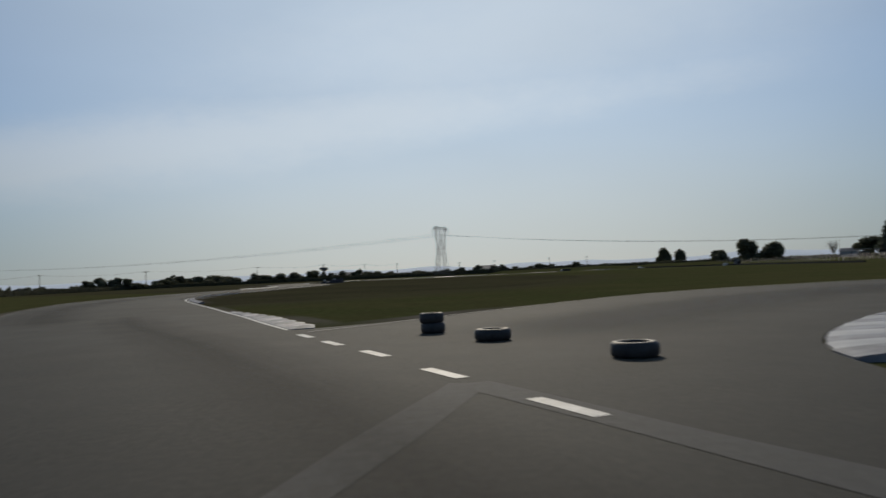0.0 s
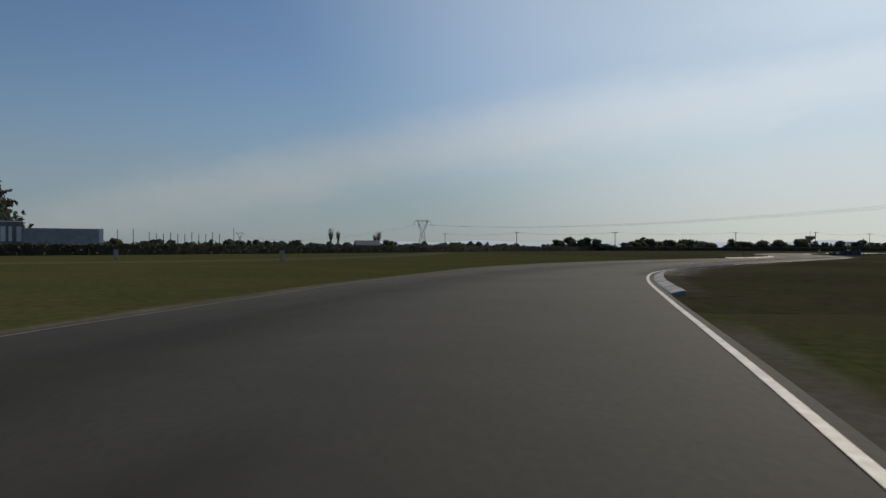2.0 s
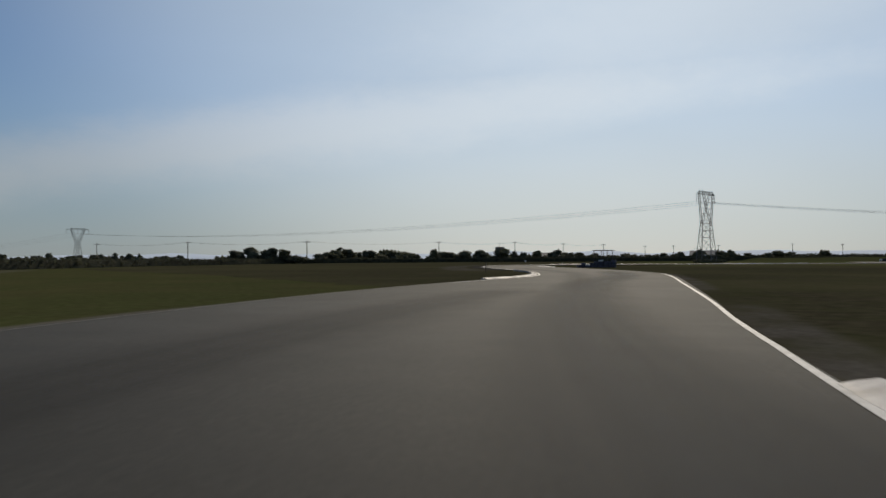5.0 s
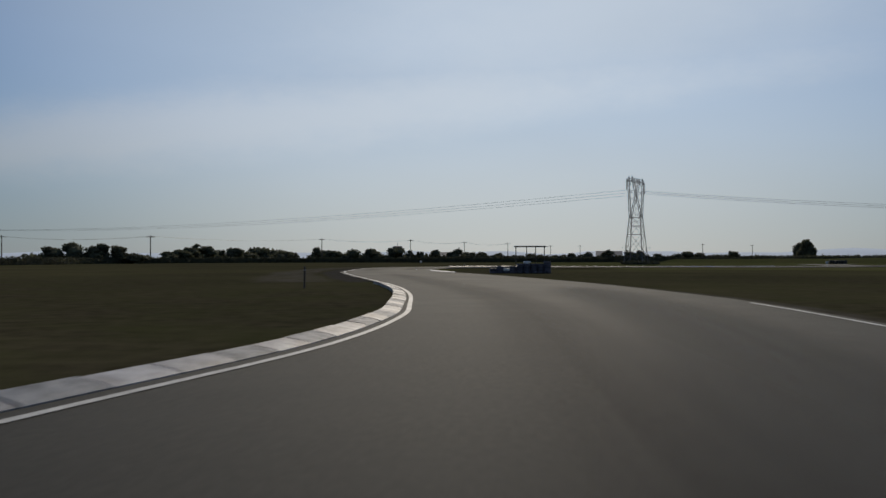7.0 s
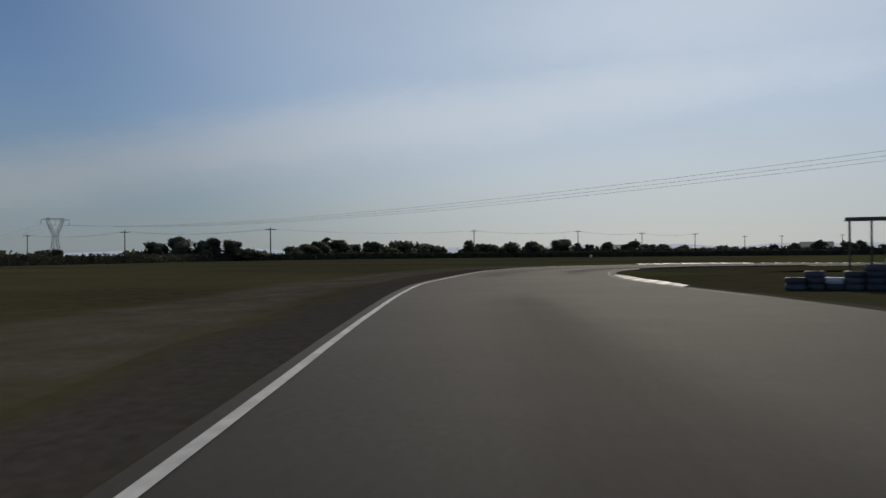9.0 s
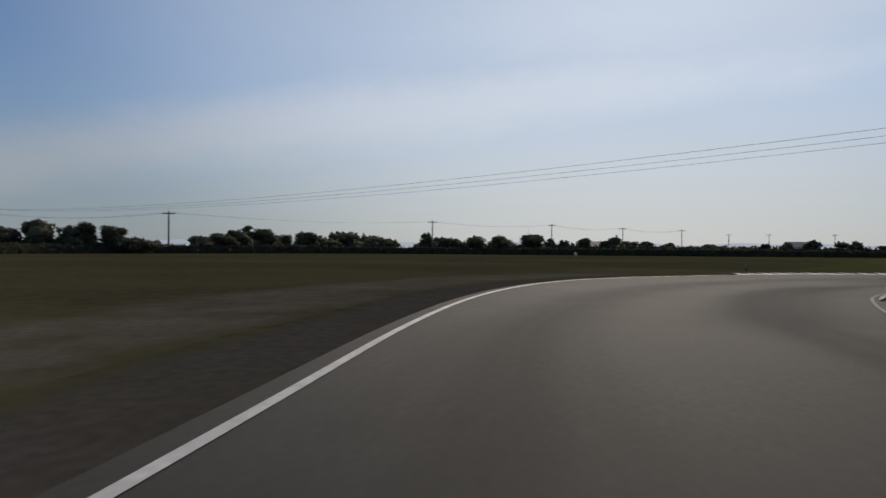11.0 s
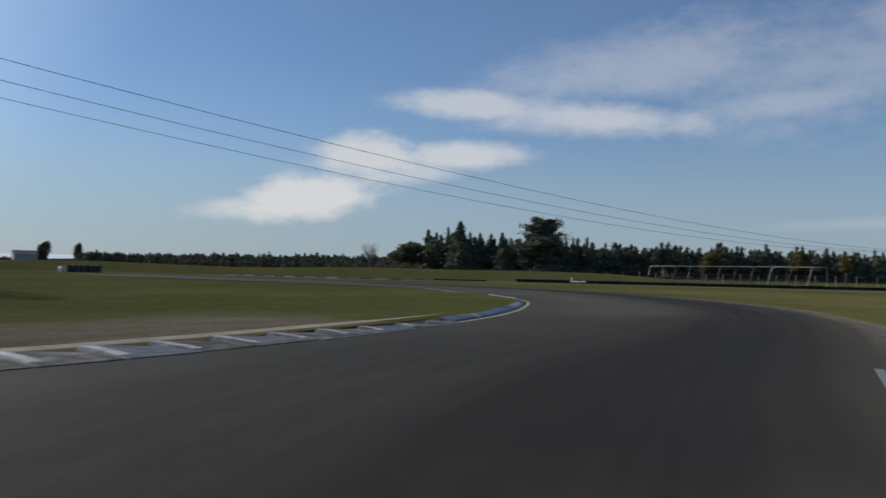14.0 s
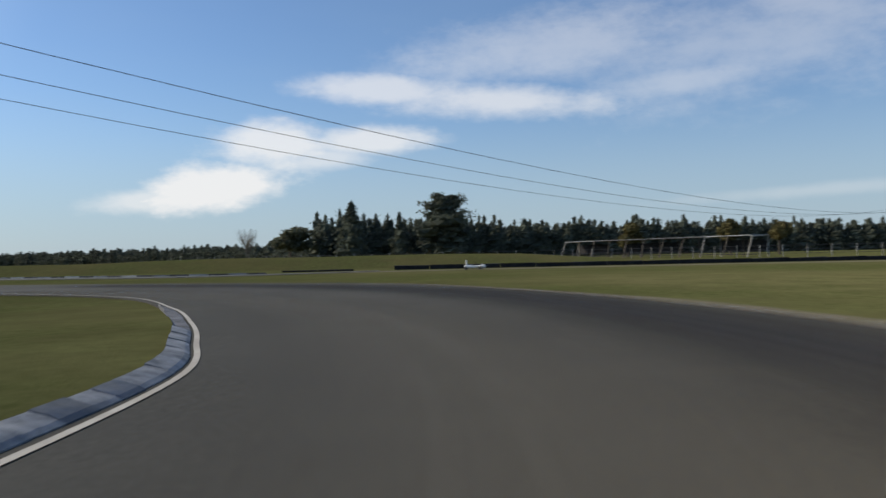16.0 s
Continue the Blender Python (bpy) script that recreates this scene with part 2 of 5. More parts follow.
PAINT = material("road_paint", (0.42, 0.42, 0.40), (0.66, 0.65, 0.62), 9.0, 0.6, 0.2, 60, blotch=(0.35, 0.34, 0.32), blotch_scale=1.6, blotch_amount=0.7, spec=0.2)
PAINT_WORN = material("worn_road_paint", (0.12, 0.115, 0.105), (0.24, 0.23, 0.21), 6.0, 0.45, 0.2, 60, blotch=(0.10, 0.095, 0.09), blotch_scale=1.6, blotch_amount=0.6, spec=0.5)
KERB_WHITE = material("kerb_white", (0.34, 0.34, 0.335), (0.55, 0.55, 0.54), 3.0, 0.5, 0.3, 30, blotch=(0.22, 0.215, 0.215), blotch_scale=1.5, blotch_amount=0.7, per_object=0.15, spec=0.2)
KERB_GREY = material("kerb_grey", (0.22, 0.225, 0.245), (0.37, 0.375, 0.40), 4.0, 0.6, 0.5, 30, blotch=(0.13, 0.125, 0.125), blotch_scale=1.6, blotch_amount=0.75, per_object=0.18, spec=0.2)
KERB_DARK = material("kerb_bare", (0.06, 0.06, 0.063), (0.12, 0.12, 0.126), 3.0, 0.7, 0.4, 30, blotch=(0.25, 0.25, 0.27), blotch_scale=1.5, per_object=0.2, spec=0.2)
KERB_WORN = material("kerb_worn_paint", (0.03, 0.029, 0.027), (0.055, 0.053, 0.05), 4.0, 0.8, 0.4, 30, blotch=(0.30, 0.30, 0.31), blotch_scale=2.6, blotch_amount=0.4, per_object=0.25, spec=0.2)
# near black: the shade behind the kerb's teeth is put into this colour
KERB_BED_SHADE = material("kerb_bed_shade", (0.018, 0.016, 0.013), (0.042, 0.036, 0.028), 4.0, 0.9, 0.5, 30, blotch=(0.05, 0.046, 0.02), blotch_scale=1.2, spec=0.1)
KERB_FADED = material("kerb_faded_blue", (0.05, 0.06, 0.075), (0.10, 0.115, 0.14), 3.0, 0.75, 0.4, 30, blotch=(0.075, 0.115, 0.19), blotch_scale=2.2, blotch_amount=0.6, mid=((0.20, 0.20, 0.20), 4.0, 0.55), per_object=0.25, spec=0.2)
KERB_RIDGE = material("kerb_ridge_paint", (0.34, 0.34, 0.345), (0.58, 0.58, 0.585), 4.0, 0.6, 0.4, 30, blotch=(0.06, 0.06, 0.06), blotch_scale=2.6, blotch_amount=0.9, spec=0.2)
KERB_MOTTLED = material("kerb_mottled_grey", (0.11, 0.122, 0.14), (0.23, 0.248, 0.275), 5.0, 0.7, 0.4, 30, blotch=(0.05, 0.055, 0.065), blotch_scale=2.2, blotch_amount=0.7, mid=((0.36, 0.365, 0.37), 3.5, 0.6), spec=0.2)
KERB_BLUE = material("kerb_blue", (0.026, 0.058, 0.155), (0.072, 0.125, 0.27), 3.0, 0.5, 0.3, 30, blotch=(0.17, 0.19, 0.23), blotch_scale=2.4, blotch_amount=0.75, mid=((0.05, 0.055, 0.07), 5.0, 0.5), per_object=0.2, spec=0.2)
CONCRETE = material("concrete", (0.30, 0.28, 0.25), (0.44, 0.42, 0.38), 2.0, 0.85, 0.5, 20, blotch=(0.22, 0.20, 0.17), blotch_scale=0.5, spec=0.2)
STONE = material("weathered_beam", (0.19, 0.172, 0.142), (0.30, 0.275, 0.23), 2.5, 0.9, 0.6, 20, blotch=(0.13, 0.112, 0.09), blotch_scale=0.6, spec=0.2)
RUBBER = material("tyre_rubber", (0.018, 0.018, 0.019), (0.04, 0.04, 0.041), 9.0, 0.6, 0.3, 40, per_object=0.3)
STEEL = material("galvanised_steel", (0.11, 0.115, 0.12), (0.20, 0.205, 0.21), 3.0, 0.65, metal=0.3, spec=0.3)
WIRE = material("wire", (0.03, 0.03, 0.035), (0.06, 0.06, 0.065), 2.0, 0.5, metal=0.3)
WOOD = material("weathered_wood", (0.07, 0.055, 0.045), (0.14, 0.115, 0.09), 4.0, 0.85, 0.4, 20)
BARK = material("bark", (0.05, 0.04, 0.03), (0.10, 0.08, 0.06), 3.0, 0.9, 0.5, 12)
HEDGE = material("hedge_leaves", (0.048, 0.050, 0.034), (0.095, 0.098, 0.062), 0.6, 0.85, spec=0.2, island=0.4, through_light=0.35)
LEAF = material("tree_leaves", (0.066, 0.070, 0.046), (0.13, 0.134, 0.082), 0.5, 0.85, spec=0.2, island=0.4, through_light=0.35)
PINE = material("pine_needles", (0.056, 0.066, 0.050), (0.118, 0.132, 0.098), 0.5, 0.85, spec=0.2, island=0.4, through_light=0.35)
AUTUMN = material("autumn_leaves", (0.07, 0.064, 0.026), (0.125, 0.105, 0.042), 0.5, 0.85, spec=0.2, island=0.4, through_light=0.35)
TWIGS = material("bare_twigs", (0.16, 0.13, 0.10), (0.26, 0.22, 0.17), 0.6, 0.9, island=0.3)
WHITE = material("white_paint", (0.62, 0.62, 0.61), (0.78, 0.78, 0.77), 2.0, 0.5, blotch=(0.5, 0.49, 0.47), blotch_scale=0.8)
GREY = material("grey_sheet_metal", (0.24, 0.25, 0.26), (0.36, 0.37, 0.38), 1.5, 0.5, blotch=(0.20, 0.2, 0.2), blotch_scale=0.5)
BLACK = material("black_board", (0.012, 0.012, 0.014), (0.03, 0.03, 0.032), 2.0, 0.85, spec=0.15)
ROOF = material("roof_iron", (0.10, 0.10, 0.11), (0.17, 0.17, 0.18), 1.5, 0.5)
GLASS = material("dark_glass", (0.01, 0.012, 0.014), (0.02, 0.022, 0.024), 1.0, 0.12)
BLUE_RUBBER = material("blue_tyre_wrap", (0.05, 0.048, 0.062), (0.095, 0.092, 0.115), 2.0, 0.6, per_object=0.25)


def lane_material(name, colour, most, least=0.12, rough=0.88, spec=0.15):
    """Rubber laid on the asphalt: thickest in the middle of its strip, broken up by streaks, thin towards both sides."""
    m = bpy.data.materials.new(name)
    m.use_nodes = True
    nt = m.node_tree
    N, L = nt.nodes.new, nt.links.new
    b, out = nt.nodes["Principled BSDF"], nt.nodes["Material Output"]
    b.inputs["Base Color"].default_value = (*colour, 1)
    b.inputs["Roughness"].default_value = rough
    b.inputs["Specular IOR Level"].default_value = spec
    b.inputs["Diffuse Roughness"].default_value = 0.9
    uv = N("ShaderNodeAttribute")
    uv.attribute_name = "across"
    hill = N("ShaderNodeMapRange")
    hill.interpolation_type = "SMOOTHSTEP"
    L(uv.outputs["Fac"], hill.inputs["Value"])
    hill.inputs["From Min"].default_value, hill.inputs["From Max"].default_value = 0.0, 1.0
    n, at = N("ShaderNodeTexNoise"), N("ShaderNodeAttribute")
    at.attribute_name = "along"
    n.inputs["Scale"].default_value, n.inputs["Detail"].default_value = 1.0, 5
    L(at.outputs["Vector"], n.inputs["Vector"])
    r = N("ShaderNodeMapRange")
    L(n.outputs["Fac"], r.inputs["Value"])
    for k, v in (("From Min", 0.3), ("From Max", 0.7), ("To Min", least), ("To Max", most)):
        r.inputs[k].default_value = v
    x = N("ShaderNodeMath")
    x.operation = "MULTIPLY"
    L(hill.outputs[0], x.inputs[0])
    L(r.outputs[0], x.inputs[1])
    mix, clear = N("ShaderNodeMixShader"), N("ShaderNodeBsdfTransparent")
    L(x.outputs[0], mix.inputs["Fac"])
    L(clear.outputs[0], mix.inputs[1])
    L(b.outputs[0], mix.inputs[2])
    L(mix.outputs[0], out.inputs["Surface"])
    return m


LANE = lane_material("rubber_lane", (0.032, 0.0295, 0.0265), 0.3, 0.14)
DEEP_LANE = lane_material("deep_rubber_lane", (0.034, 0.032, 0.030), 0.75, 0.5)
PALE_LANE = lane_material("worn_pale_asphalt", (0.170, 0.151, 0.116), 0.6, 0.4)
GRAVEL = lane_material("loose_gravel", (0.15, 0.138, 0.118), 0.85, 0.15, 0.95, 0.0)


# ---- building helpers ----
def mesh_object(name, bm, mat, smooth=False):
    me = bpy.data.meshes.new(name)
    bm.normal_update()
    bm.to_mesh(me)
    bm.free()
    for mm in mat if isinstance(mat, (list, tuple)) else (mat,):
        me.materials.append(mm)
    if smooth:
        me.shade_smooth()
    return new(name, me)


def part(name, bm, mat, parent, label="", smooth=False):
    ob = mesh_object(name, bm, mat, smooth)
    ob.parent = parent
    return tagged(ob, label)


def thing(name, m, label, category, group="", kind=""):
    ob = new(name)
    ob.matrix_world = m
    return tagged(ob, label, category, group, kind)


def box(bm, x0, y0, z0, x1, y1, z1, bevel=0.0):
    vs = [bm.verts.new((x, y, z)) for z in (z0, z1) for x, y in ((x0, y0), (x1, y0), (x1, y1), (x0, y1))]
    fs = [bm.faces.new([vs[i] for i in f]) for f in ((3, 2, 1, 0), (4, 5, 6, 7), (0, 1, 5, 4), (1, 2, 6, 5), (2, 3, 7, 6), (3, 0, 4, 7))]
    if bevel:
        edges = list({e for f in fs for e in f.edges})
        bmesh.ops.bevel(bm, geom=edges, offset=bevel, segments=1, affect="EDGES")
    return bm


def rod(bm, a, b, r, r2=None, sides=6):
    """A tapered bar from a to b."""
    a, b = Vector(a), Vector(b)
    r2 = r if r2 is None else r2
    q = (b - a).to_track_quat("Z", "Y")
    rings = []
    for p, rr in ((a, r), (b, r2)):
        rings.append([bm.verts.new(p + q @ Vector((rr * math.cos(k), rr * math.sin(k), 0))) for k in (2 * math.pi * i / sides for i in range(sides))])
    for i in range(sides):
        j = (i + 1) % sides
        bm.faces.new((rings[0][i], rings[0][j], rings[1][j], rings[1][i]))
    bm.faces.new(rings[0][::-1])
    bm.faces.new(rings[1])
    return bm


def lathe(bm, profile, sides=16, at=(0, 0, 0)):
    """Turns a closed profile of (radius, height) round the z axis."""
    rings = [[bm.verts.new((at[0] + r * math.cos(a), at[1] + r * math.sin(a), at[2] + z)) for a in (2 * math.pi * i / sides for i in range(sides))] for r, z in profile]
    for k in range(len(profile)):
        lo, hi = rings[k], rings[(k + 1) % len(profile)]
        for i in range(sides):
            j = (i + 1) % sides
            bm.faces.new((lo[i], lo[j], hi[j], hi[i]))
    return bm


def curve_points(points, step):
    """A smooth line through points, walked at even steps."""
    p = [Vector((*q, 0)) for q in points]
    p = [2 * p[0] - p[1]] + p + [2 * p[-1] - p[-2]]
    fine = []
    for i in range(1, len(p) - 2):
        for k in range(24):
            t = k / 24
            fine.append(0.5 * (2 * p[i] + (p[i + 1] - p[i - 1]) * t + (2 * p[i - 1] - 5 * p[i] + 4 * p[i + 1] - p[i + 2]) * t * t
                               + (3 * p[i] - p[i - 1] - 3 * p[i + 1] + p[i + 2]) * t ** 3))
    fine.append(p[-2])
    out, need = [fine[0]], step
    for a, b in zip(fine, fine[1:]):
        d = (b - a).length
        while d >= need:
            a = a + (b - a) * (need / d)
            out.append(a)
            d -= need
            need = step
        need -= d
    return out


def side_of(line, i):
    """The unit vector to the right of a line's way at a point."""
    d = line[min(i + 1, len(line) - 1)] - line[max(i - 1, 0)]
    d.normalize()
    return Vector((d.y, -d.x, 0))


def shifted(line, off):
    return [p + side_of(line, i) * (off(i) if callable(off) else off) for i, p in enumerate(line)]


def strip(bm, a, b, z):
    """A sheet between two lines of as many points."""
    va = [bm.verts.new((p.x, p.y, z)) for p in a]
    vb = [bm.verts.new((p.x, p.y, z)) for p in b]
    for i in range(len(a) - 1):
        f = bm.faces.new((va[i], vb[i], vb[i + 1], va[i + 1]))
        if f.calc_area() > 0:
            f.normal_update()
            if f.normal.z < 0:
                f.normal_flip()
    return bm


def skirt(bm, depth=0.09):
    """Sides down from a sheet's open edges, so that it lies on the ground and does not float."""
    for e in [e for e in bm.edges if len(e.link_faces) == 1]:
        a, b = e.verts
        bm.faces.new((a, b, bm.verts.new(b.co - Vector((0, 0, depth))), bm.verts.new(a.co - Vector((0, 0, depth)))))
    bmesh.ops.recalc_face_normals(bm, faces=bm.faces)
    return bm


# ---- the circuit's two edges, as their painted lines run ----
LEFT = [(-10, -40), (-10, -12), (-11, 3), (-13, 14), (-15.9, 23.9), (-17.6, 28.2), (-20.4, 34.2), (-23.3, 40.6), (-25.8, 46.2), (-28.3, 53), (-30.6, 59.5),
        (-32.5, 65), (-33.9, 71), (-35, 78), (-35.5, 85), (-35.6, 92), (-35.2, 101), (-34, 111), (-32.4, 119), (-31.1, 125), (-30.85, 130.5),
        (-31.3, 135), (-32.0, 140), (-33.0, 145), (-34.3, 150), (-35.7, 154.5), (-37.4, 160), (-39.6, 167), (-42, 175), (-43.8, 182), (-44.8, 188),
        (-45.5, 193), (-46.3, 199), (-46.8, 205), (-46.8, 210.5)]
LEFT_ON = [(-46.2, 215.5), (-44.7, 220.3), (-42, 224.6), (-38.5, 228.4), (-35.2, 230.9), (-31.5, 232.5), (-28, 232.7), (-25, 232.2), (-22, 231.4),
           (-19, 230.5), (-15, 229.8), (-10, 229.4), (-5, 229.5), (0, 230.3), (5, 231.6), (8, 233.35), (11, 235.45), (15, 238.7), (20, 244), (23, 252), (25, 264), (27, 276), (33, 285)]
RIGHT = [(-4.15, 18.5), (-5.6, 22), (-7.15, 25.9), (-8.03, 28), (-9.17, 30.7), (-10.85, 34.8), (-12.35, 38.4), (-15.2, 45.2), (-18.2, 52.6), (-20, 57.5),
         (-21.4, 61.9), (-22.5, 66.5), (-23.1, 71), (-23.4, 77), (-23.5, 83), (-23.4, 90), (-23, 98), (-22.5, 112), (-22.1, 126), (-22.3, 136),
         (-23.3, 143), (-24.9, 151), (-27, 159), (-29.4, 167), (-32, 175), (-34.5, 181.5), (-36.8, 189), (-38, 197), (-38.2, 203)]
RIGHT_ON = [(-37.3, 208.6), (-36.3, 211.8), (-35.2, 213.7), (-33.95, 215.45), (-32.45, 216.81), (-30.78, 218.08), (-29.3, 218.95), (-27.5, 219.78), (-25.3, 220.46), (-22.4, 221.12),
            (-18, 221.7), (-13, 221.55), (-8, 221.25), (-3, 221.2), (2.5, 221.9), (8, 223.1), (11.5, 224.6), (16, 227), (20, 229.7), (25, 233.9), (28.6, 238),
            (30.8, 243), (32.5, 252), (33, 264), (34.5, 272), (39, 279)]
left = curve_points(LEFT + LEFT_ON, 0.5)
right = curve_points(RIGHT + RIGHT_ON, 0.5)
BRANCH_LEFT = [(-3.6, 18.9), (-1.6, 20.4), (1.6, 24.6), (6.2, 30.4), (10.5, 34), (16, 36.4), (24, 37.6), (45, 37.5), (80, 34)]
BRANCH_RIGHT = [(4.45, 8.2), (4.7, 10), (5.6, 12.1), (7, 14.2), (9, 16.5), (13, 19.5), (20, 22.5), (45, 24.5), (80, 22)]
EDGE = 0.32
outer_left, outer_right = shifted(left, -EDGE), shifted(right, EDGE)
BRANCH_LEFT[0] = tuple(outer_right[0].xy)
branch_left, branch_right = curve_points(BRANCH_LEFT, 0.5), curve_points(BRANCH_RIGHT, 0.5)


def paired(a, b, n):
    """n points evenly along each of two lines."""
    return [a[round(i * (len(a) - 1) / n)] for i in range(n + 1)], [b[round(i * (len(b) - 1) / n)] for i in range(n + 1)]


def nearest(line, x, y):
    return min(range(len(line)), key=lambda i: (line[i].x - x) ** 2 + (line[i].y - y) ** 2)


def stretch(line, a, b):
    return line[nearest(line, *a):nearest(line, *b) + 1]


# ---- ground and track ----
def ground():
    bm = bmesh.new()
    xs = [-3500, -1500, -700, -400] + list(range(-250, 251, 25)) + [400, 700, 1500, 3500]
    ys = [-3000, -1200, -500, -200] + list(range(-60, 421, 24)) + [600, 900, 1600, 3800]
    grid = [[bm.verts.new((x, y, -0.05)) for x in xs] for y in ys]
    for j in range(len(ys) - 1):
        for i in range(len(xs) - 1):
            bm.faces.new((grid[j][i], grid[j][i + 1], grid[j + 1][i + 1], grid[j + 1][i]))
    return tagged(mesh_object("ground", bm, GRASS), "rough dry grass plain, olive and brown", "grass", kind="structure")


def track():
    bm = bmesh.new()
    k = nearest(left, -13.5, 15.5)  # where the fork opens
    head_l = outer_left[:k + 1]
    head_r = curve_points([(5, -40), (5, -12), (4.8, 2), (4.45, 8.2)], 0.5)[:-1]
    head_r += [branch_right[0].lerp(branch_left[0], i / 24) for i in range(25)]
    a, b = paired(head_l, head_r, 60)
    strip(bm, a, b, 0.0)
    # from the fork on, pair the edges piece by piece
    marks = [((-13.5, 15.5), (-4.15, 18.5)), ((-25.8, 46.2), (-15.2, 45.2)), ((-35, 78), (-23.4, 77)), ((-32.4, 119), (-22.3, 118)), ((-37.4, 160), (-27, 159)),
             ((-46.3, 199), (-38.2, 203)), ((-44.7, 220.3), (-36.3, 211.8)), ((-35.2, 230.9), (-33.9, 215.4)), ((-19, 230.5), (-18, 221.8)), ((0, 230.3), (2.5, 221.9)),
             ((8, 233.35), (20, 229.7)), ((25, 264), (33, 264)), ((33, 285), (39, 279))]
    for (l0, r0), (l1, r1) in zip(marks, marks[1:]):
        ll = outer_left[nearest(left, *l0):nearest(left, *l1) + 1]
        rr = outer_right[nearest(right, *r0):nearest(right, *r1) + 1]
        a, b = paired(ll, rr, max(len(ll), len(rr)))
        strip(bm, a, b, 0.0)
    a, b = paired(branch_left, branch_right, 150)
    strip(bm, a, b, 0.0)
    bmesh.ops.remove_doubles(bm, verts=bm.verts, dist=0.002)
    skirt(bm)
    return tagged(mesh_object("road", bm, ASPHALT), "grey worn asphalt racing track with a fork", "track", kind="structure")


def painted(name, line, lo, hi, z=0.0085, mat=None, label="white painted edge line on the asphalt"):
    bm = bmesh.new()
    strip(bm, shifted(line, lo), shifted(line, hi), z)
    return tagged(mesh_object(name, bm, mat or PAINT), label, "road marking", kind="structure")


ground()
track()


def ramp(i, a, b):
    return min(1.0, max(0.0, (i - a) / (b - a)))


def drift(i):
    """The line leaves the edge a little as the bend tightens, swings back past it and runs out straight."""
    return 0.12 * ramp(i, 60, 96) - 0.26 * ramp(i, 118, 142) + 0.24 * ramp(i, 150, 200)


def lean_in(i):
    """The left line keeps closer to its kerb through the bend."""
    return 0.1 * (ramp(i, 20, 40) - ramp(i, 100, 130))


painted("edge_line", stretch(right, (-4.15, 18.5), (-22.3, 136)), lambda i: 0.07 - drift(i), lambda i: 0.18 - drift(i))
painted("edge_line", stretch(right, (-34.6, 214.8), (-13, 221.6)), -0.03, 0.09, mat=PAINT_WORN, label="worn pale painted edge line at the bend")
painted("edge_line", stretch(right, (-32, 175), (-34.65, 214.75)), lambda i: -0.14 + 0.12 * max(0, min(1, (i - 74) / 18)), lambda i: -0.06 + 0.15 * max(0, min(1, (i - 74) / 18)), mat=KERB_DARK, label="worn grey painted edge line on the asphalt")
painted("edge_line", stretch(left, (-15.9, 23.9), (-33.6, 113)), -0.10, -0.04, mat=STONE, label="worn faded edge line on the asphalt")
painted("edge_line", stretch(left, (-33.6, 113), (-38.2, 228.6)), lambda i: -0.05 - lean_in(i), lambda i: 0.07 - lean_in(i))
painted("edge_line", stretch(left, (-9.5, 229.4), (23, 252)), lambda i: -0.05 - 0.1 * max(0, min(1, (i - 18) / 14)), lambda i: 0.05 - 0.12 * max(0, min(1, (i - 18) / 14)), mat=CONCRETE, label="worn cream painted edge line round the bend")
painted("edge_line", stretch(left, (-14, 229.7), (-9.6, 229.4)), -0.06, 0.06, mat=PAINT_WORN, label="worn pale painted edge line beside the sawtooth kerb")
painted("edge_line", curve_points([(-3.4, 17.6), (-2.83, 18.4), (-1.67, 19.9), (0, 22.5), (1.6, 24.7), (6.2, 30.5), (10.5, 34.1), (16, 36.5), (24, 37.7), (45, 37.6), (80, 34.1)], 0.5), 0.0, 0.1, mat=CONCRETE, label="worn pale painted line of the side branch")
for x, y in ((0.9, 6.8), (-0.2, 9.4), (-1.3, 12.1), (-2.3, 14.3), (-3.2, 16.4)):
    d = Vector((-0.41, 0.91, 0)).normalized() * 0.55
    c = Vector((x, y, 0))
    painted("dash", [c - d, c, c + d], -0.09, 0.09, label="short white painted dash of the fork's marking")


# ---- kerbs ----
def kerb_block(width, length, height, saw):
    """One cast block: x away from the track, y along it. A saw block rises along its length to a painted ridge, widens towards it and drops at its end; its outer corner is rounded."""
    bm = bmesh.new()
    lo, n, m = 0.012, 5, 5 if saw else 2
    rows = []
    for j in range(m + 1):
        v = j / m
        row = []
        for i in range(n + 1):
            u = i / n
            z = lo + (height - lo) * (u ** 0.7) * ((0.3 + 0.7 * v ** 1.3) if saw else 1.0)
            reach = width
            if saw:
                reach *= 0.7 + 0.3 * min(1.0, v * 1.15) ** 0.8 - 0.12 * max(0.0, (v - 0.75) / 0.25) ** 2
                z -= 0.012 * max(0.0, (u - 0.8) / 0.2) ** 2
            row.append(bm.verts.new((reach * u, (v - 0.5) * length, z)))
        rows.append(row)
    for j, (a, b) in enumerate(zip(rows, rows[1:])):
        for i in range(n):
            bm.faces.new((a[i], a[i + 1], b[i + 1], b[i])).material_index = int(saw and j == m - 1 and i > 0)
    rim = rows[0] + [r[-1] for r in rows[1:]] + rows[m][-2::-1] + [r[0] for r in rows[m - 1:0:-1]]
    low = [bm.verts.new((v.co.x, v.co.y, -0.06)) for v in rim]
    for i in range(len(rim)):
        j = (i + 1) % len(rim)
        bm.faces.new((low[i], low[j], rim[j], rim[i])).material_index = int(saw and rim[i] in rows[m] and rim[j] in rows[m])
    return bm


